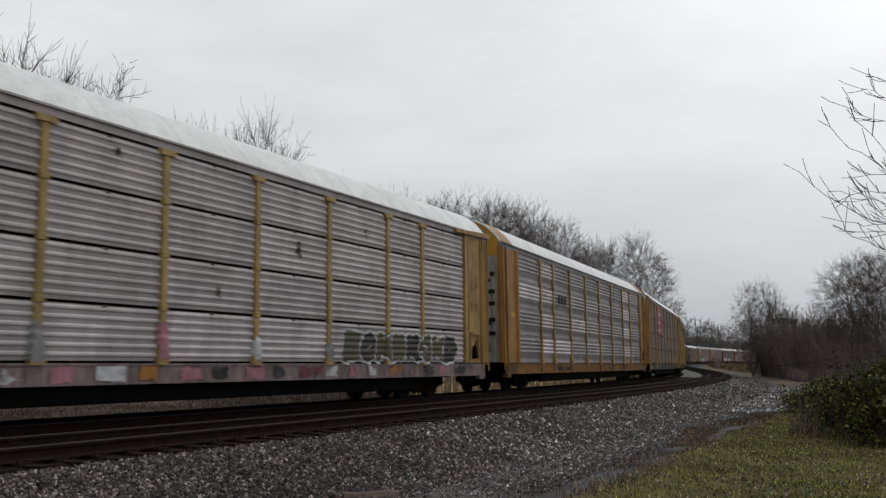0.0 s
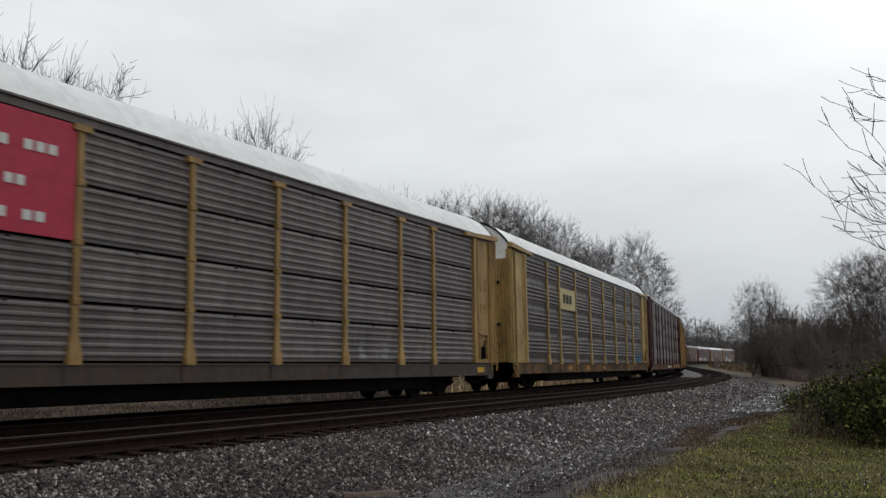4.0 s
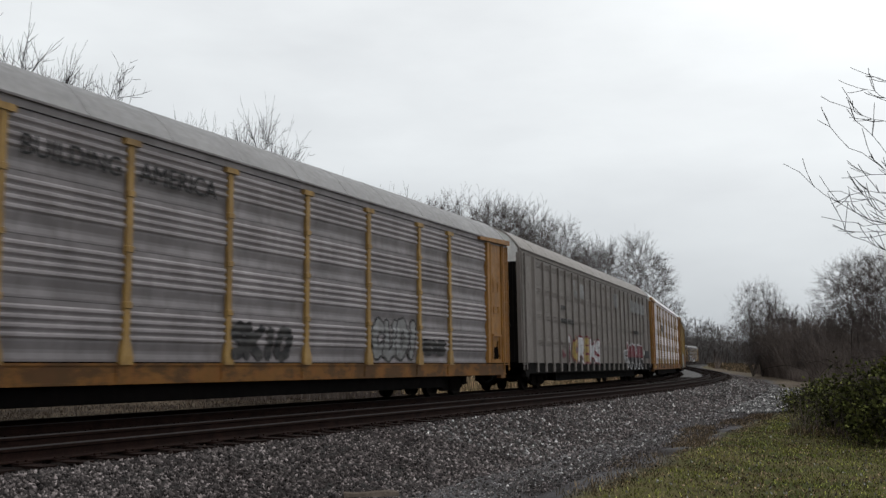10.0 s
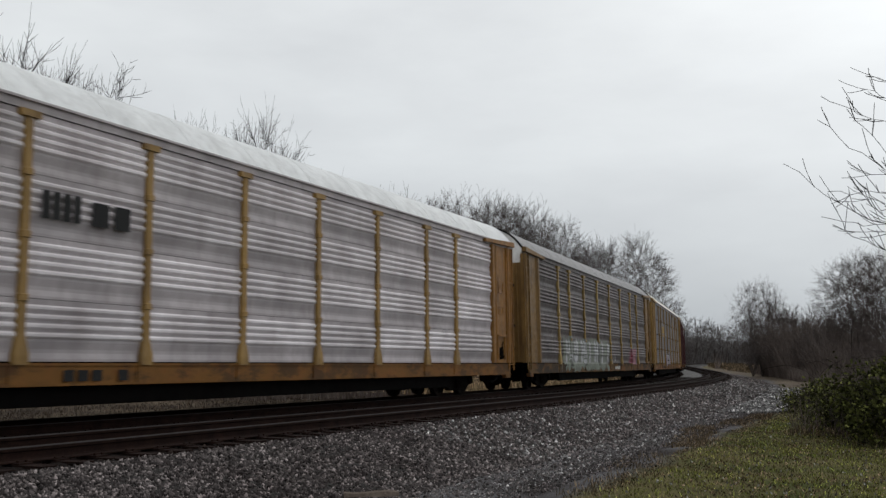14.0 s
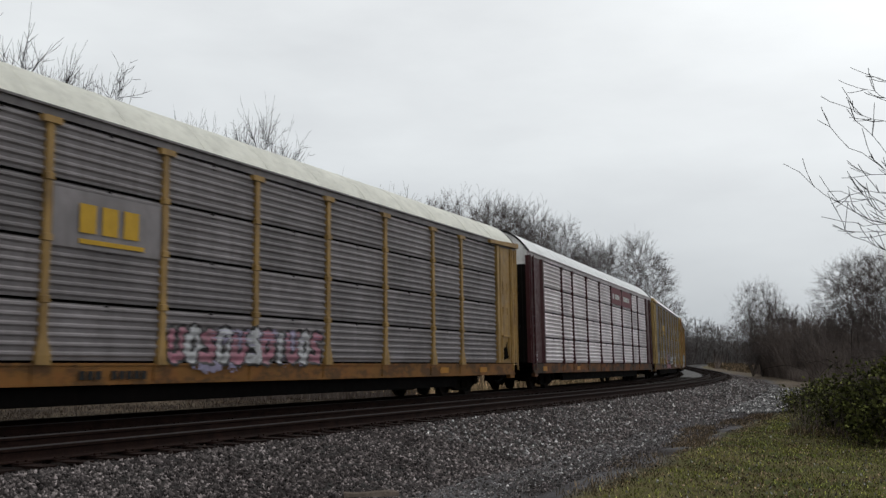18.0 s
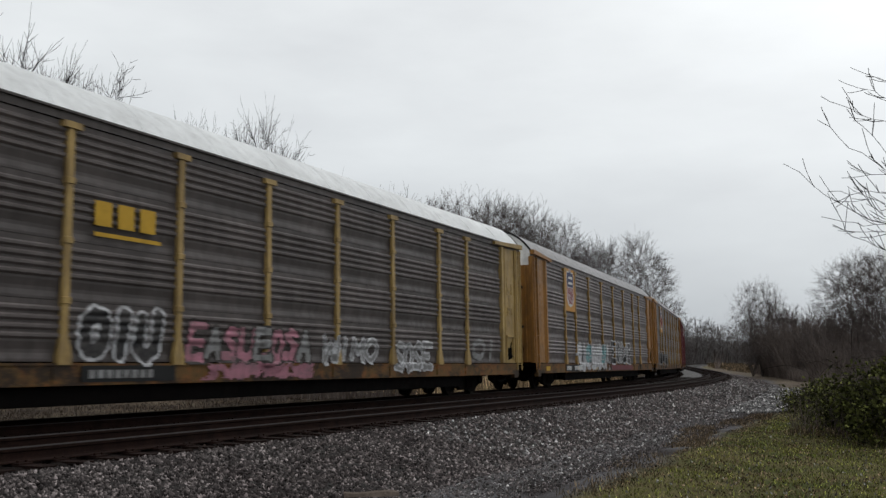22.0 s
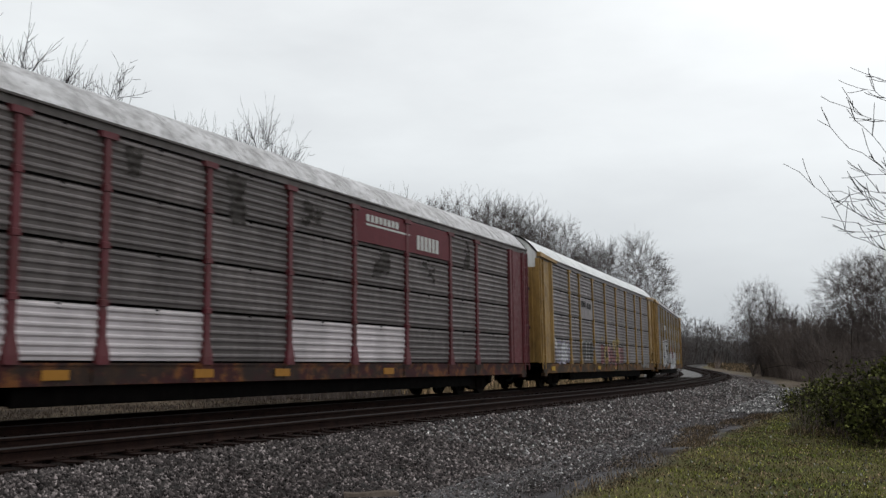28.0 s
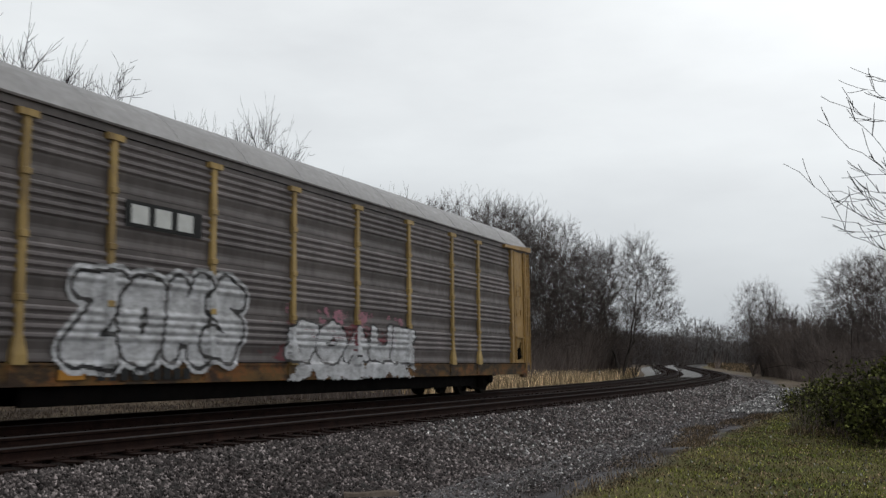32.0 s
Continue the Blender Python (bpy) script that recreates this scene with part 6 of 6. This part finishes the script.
c = make_car("grey panelled car carrier with yellow posts and a golden sign", ZINC_MID, "even", yellow, yellow, worn_orange, M_ROOF_CREAM)
sign(c, 6.72, 9.22, 2.83, 3.78, CREST[ZINC_MID], "pale sign panel", y=-0.036, thick=0.01)
bars(c, 7.27, 8.77, 3.09, 3.57, 3, M_GOLD, "golden railroad initials as bars", 36)
sign(c, 7.27, 8.77, 2.91, 2.99, M_GOLD, "golden line under the initials", y=-0.06)
mist(c, 9.37, 14.77, 0.7, 1.73, "lilac", 0.3, 95, "lilac sprayed background")
graffiti(c, 9.47, 14.67, 0.95, 1.68, "UOSOUSOIUOS", ("black", "pink", "white"), 37, label="pink, lilac and white sprayed lettering", fat=0.14)
bars(c, 7.37, 8.97, 0.7, 0.84, 9, M_INK, "black car number as bars", 38)
reflectors(c, (1.4, 20.97, 23.87))

c = make_car("silver panelled car carrier with maroon ends and black posts", ZINC_BRIGHT, "even", maroon, maroon, worn_rust, M_ROOF_WHITE, door=black, header=False, post_w=0.10, flare=1.4)
sign(c, 14.97, 20.52, 4.00, 4.84, M_MAROON_SIGN, "long maroon railroad sign")
bars(c, 15.27, 17.07, 4.27, 4.52, 8, M_CHALK, "white railroad lettering as bars", 40)
bars(c, 18.17, 19.87, 4.27, 4.52, 7, M_CHALK, "white railroad lettering as bars", 41)
mist(c, 0.25, 0.9, 1.0, 1.42, "white", 0.2, 96, "white paint smear on the corner")
reflectors(c, (1.5, 6.97))

c = make_car("grimy car carrier with pale yellow posts and a golden sign", ZINC_BROWN, "banded", pale, pale, worn_yellow, M_ROOF_WHITE)
bars(c, 7.17, 8.77, 3.25, 3.67, 3, M_GOLD, "golden railroad initials as bars", 43)
sign(c, 7.17, 8.77, 3.07, 3.14, M_GOLD, "golden line under the initials", y=-0.06)
graffiti(c, 6.97, 8.87, 1.0, 1.94, "OIU", ("white", "black", "black"), 44, label="black sprayed letters edged in white")
mist(c, 9.67, 13.97, 0.65, 1.31, "pink", 0.1, 97, "pink sprayed patch")
mist(c, 9.6, 14.4, 0.62, 0.98, "pink", 0.55, 107, "pink paint over the sill")
graffiti(c, 9.6, 13.8, 0.98, 1.75, "EASUEOSA", ("soot", "pink", "grey", "pink"), 45, label="faded pink and grey sprayed lettering", fat=0.13)
sign(c, 7.0, 9.25, 0.66, 0.93, M_INK, "black number patch on the sill", "number_patch", y=-0.06, thick=0.003)
bars(c, 7.15, 9.1, 0.72, 0.86, 10, M_SPRAY["grey"], "grey car number as bars", 46, y=-0.07)
graffiti(c, 14.3, 16.9, 1.0, 1.6, "WIMO", ("white", "grey"), 42, label="thin pale sprayed lettering", fat=0.07)
graffiti(c, 17.8, 20.0, 0.75, 1.55, "SOSE", ("white", "grey"), 43, label="thin pale sprayed lettering", fat=0.08)
graffiti(c, 2.57, 4.57, 1.0, 1.73, "OOI", ("grey", "grey"), 46, label="thin grey sprayed scrawl", fat=0.05)
graffiti(c, 22.97, 24.97, 1.1, 1.73, "OI", ("grey", "grey"), 47, label="pale sprayed scrawl", fat=0.07)

c = make_car("grimy yellow car carrier with a shield emblem and white painting", ZINC_DARK, "banded", yellow, orange, worn_yellow, M_ROOF_GREY)
shield(c, 5.70, 4.13, 1.15, 1.55)
mist(c, 6.3, 14.0, 0.62, 1.95, "teal", 0.05, 98, "teal sprayed shading")
mist(c, 6.5, 13.7, 0.62, 1.90, "white", 0.75, 99, "white sprayed background")
graffiti(c, 6.8, 13.6, 0.98, 1.85, "SIOEUSHI", ("grey", "white", "white", "teal", "white"), 48, label="white and grey sprayed lettering", fat=0.17)
graffiti(c, 14.1, 19.4, 0.98, 2.10, "EIOUUBE", ("white", "black", "grey"), 49, label="pale outlined sprayed lettering", fat=0.14)
sign(c, 13.97, 19.77, 0.66, 0.9, M_SPRAY["red"], "red sprayed strip on the sill", "paint_strip", y=-0.06, thick=0.003)
sign(c, 4.6, 7.6, 0.66, 0.92, M_INK, "black number patch on the sill", "number_patch", y=-0.06, thick=0.003)
bars(c, 4.75, 5.5, 0.71, 0.87, 4, M_CHALK, "white car initials as bars", 50, y=-0.07)
bars(c, 6.1, 7.4, 0.71, 0.87, 6, M_CHALK, "white car number as bars", 51, y=-0.07)
reflectors(c, (1.5, 6.57, 10.17), M_GOLD)

c = make_car("grimy yellow car carrier with a shield emblem and dark scrawls", ZINC_DARK, "banded", yellow, orange, worn_yellow, M_ROOF_GREY)
shield(c, 5.70, 4.13, 1.15, 1.55)
graffiti(c, 2.67, 10.37, 0.95, 1.68, "UOSOUSOIUOSIOUSO", ("black", "black"), 51, label="black sprayed scrawl with thin pale outlines", fat=0.16, halo="grey")
bars(c, 7.37, 8.97, 0.7, 0.84, 9, M_INK, "black car number as bars", 52)

c = make_car("patched grey car carrier with faded red posts and ends", ZINC_DARK, "even", red, red, worn_paint("grimy_maroon_sill", (0.065, 0.016, 0.018), 0.85), M_ROOF_STAIN, header=False, bright={(2, 0), (1, 0), (4, 0), (5, 0), (0, 0)})
sign(c, 15.02, 20.47, 4.00, 4.85, M_MAROON_SIGN, "long red railroad sign")
for i, (u0, u1, z0, z1) in enumerate(((9.8, 10.6, 3.6, 4.85), (12.5, 13.7, 4.0, 4.85), (15.7, 17.0, 3.1, 3.95), (7.0, 7.5, 4.0, 4.85), (18.6, 19.6, 3.2, 3.95), (21.4, 22.2, 3.7, 4.85))):
    mist(c, u0, u1, z0, z1, "soot", 0.3, 130 + i, "black run-down grime")
bars(c, 15.47, 17.27, 4.54, 4.72, 8, M_CHALK, "white railroad lettering as bars", 54)
sign(c, 15.47, 17.87, 4.44, 4.49, M_CHALK, "white speed line on the sign", y=-0.062, thick=0.004)
bars(c, 18.07, 19.77, 4.12, 4.52, 7, M_CHALK, "white railroad lettering as bars", 55)
reflectors(c, (5.37, 8.97, 11.57, 16.37))

c = make_car("grey panelled car carrier with yellow posts and painted panels", ZINC_MID, "even", yellow, yellow, worn_yellow, M_ROOF_WHITE)
sign(c, 6.72, 9.22, 2.94, 3.78, CREST[ZINC_MID], "pale sign panel", y=-0.036, thick=0.01)
bars(c, 6.87, 7.77, 3.46, 3.72, 4, M_INK, "slanted black railroad mark as bars", 56)
bars(c, 7.97, 8.87, 3.41, 3.67, 2, M_INK, "black railroad initials as bars", 57)
mist(c, 1.6, 4.77, 1.0, 2.00, "white", 0.15, 100, "white sprayed background")
graffiti(c, 2.37, 4.67, 1.0, 1.84, "OOI", ("lilac", "grey", "white"), 58, label="pale sprayed lettering")
graffiti(c, 6.87, 9.07, 1.05, 2.00, "OIO", ("grey", "black", "black"), 59, label="black sprayed lettering", fat=0.2)
mist(c, 10.77, 17.57, 0.65, 1.2, "red", 0.1, 101, "red sprayed background")
mist(c, 10.8, 16.6, 1.45, 2.3, "yellow", 0.2, 102, "pale yellow sprayed background")
mist(c, 10.6, 16.9, 0.95, 1.6, "soot", 0.1, 106, "dark sprayed shading")
graffiti(c, 10.9, 16.6, 0.98, 1.85, "EOSAUSEO", ("soot", "red", "yellow", "pink", "red"), 60, label="yellow and dark red sprayed lettering", fat=0.14)
graffiti(c, 21.77, 24.77, 0.75, 1.52, "IUOO", ("grey", "grey"), 61, label="pale sprayed scrawl", fat=0.06)
reflectors(c, (1.4, 9.97, 13.97), M_GOLD)

c = make_car("grimy grey car carrier with yellow posts, last of the train", ZINC_DARK, "banded", pale, yellow, worn_yellow, M_ROOF_GREY, hoop=False)
sign(c, 6.92, 8.96, 3.33, 3.80, M_INK, "black sign patch", y=-0.05, thick=0.006)
bars(c, 7.05, 8.85, 3.40, 3.73, 3, M_CHALK, "white owner initials as bars", 62)
graffiti(c, 5.75, 10.3, 0.92, 2.60, "ZOMS", ("black", "white", "white"), 63, label="big white bubble letters with dark outlines", fat=0.17, halo="white")
mist(c, 10.6, 18.2, 1.0, 2.0, "red", 0.25, 103, "dark red sprayed mist")
mist(c, 11.2, 18.0, 1.7, 2.35, "pink", -0.05, 105, "pink sprayed mist")
mist(c, 11.9, 18.1, 0.58, 1.55, "white", 0.95, 104, "white sprayed background")
graffiti(c, 11.9, 18.0, 0.98, 1.95, "SOAUE", ("black", "white", "white"), 64, label="white sprayed letters over red mist", fat=0.17)
bars(c, 6.1, 8.76, 0.68, 0.88, 10, M_INK, "black car number as bars", 66)
reflectors(c, (5.55,))


# ---- the train runs along its line ----
def motions():
    times = [0.5 * i for i in range(65)]
    steps = [i / 30.0 for i in range(961)]
    spin = [-math.degrees(front_of_car(0, 0.0) - front_of_car(0, t)) / 0.455 for t in steps]
    for k, (car, trucks) in enumerate(CARS):
        rows = []
        turns = [[] for _ in trucks]
        for t in times:
            s = front_of_car(k, t)
            x0, y0, h0 = along(s + TRUCK_IN)
            x1, y1, h1 = along(s + CAR_LENGTH - TRUCK_IN)
            head = math.atan2(y1 - y0, x1 - x0)
            lean = float(np.interp(s + CAR_LENGTH / 2, LINE_S, LINE_LEAN))
            z0, z1 = float(climb(s + TRUCK_IN)), float(climb(s + CAR_LENGTH - TRUCK_IN))
            tip = -math.degrees(math.atan2(z1 - z0, CAR_LENGTH - 2 * TRUCK_IN))
            rows.append((t, pose((x0 + x1) / 2, (y0 + y1) / 2, (z0 + z1) / 2, lean, tip, math.degrees(head))))
            for (x, truck, wheels), turn, h in zip(trucks, turns, (h0, h1)):
                turn.append((t, pose(x, 0, 0, 0, 0, math.degrees(h - head))))
        walk(car, rows)
        for (x, truck, wheels), turn in zip(trucks, turns):
            walk(truck, turn)
            for wheel, wx in zip(wheels, (-0.88, 0.88)):
                walk(wheel, [(t, pose(wx, 0, 0.455, 0, a, 0)) for t, a in zip(steps, spin)])


motions()
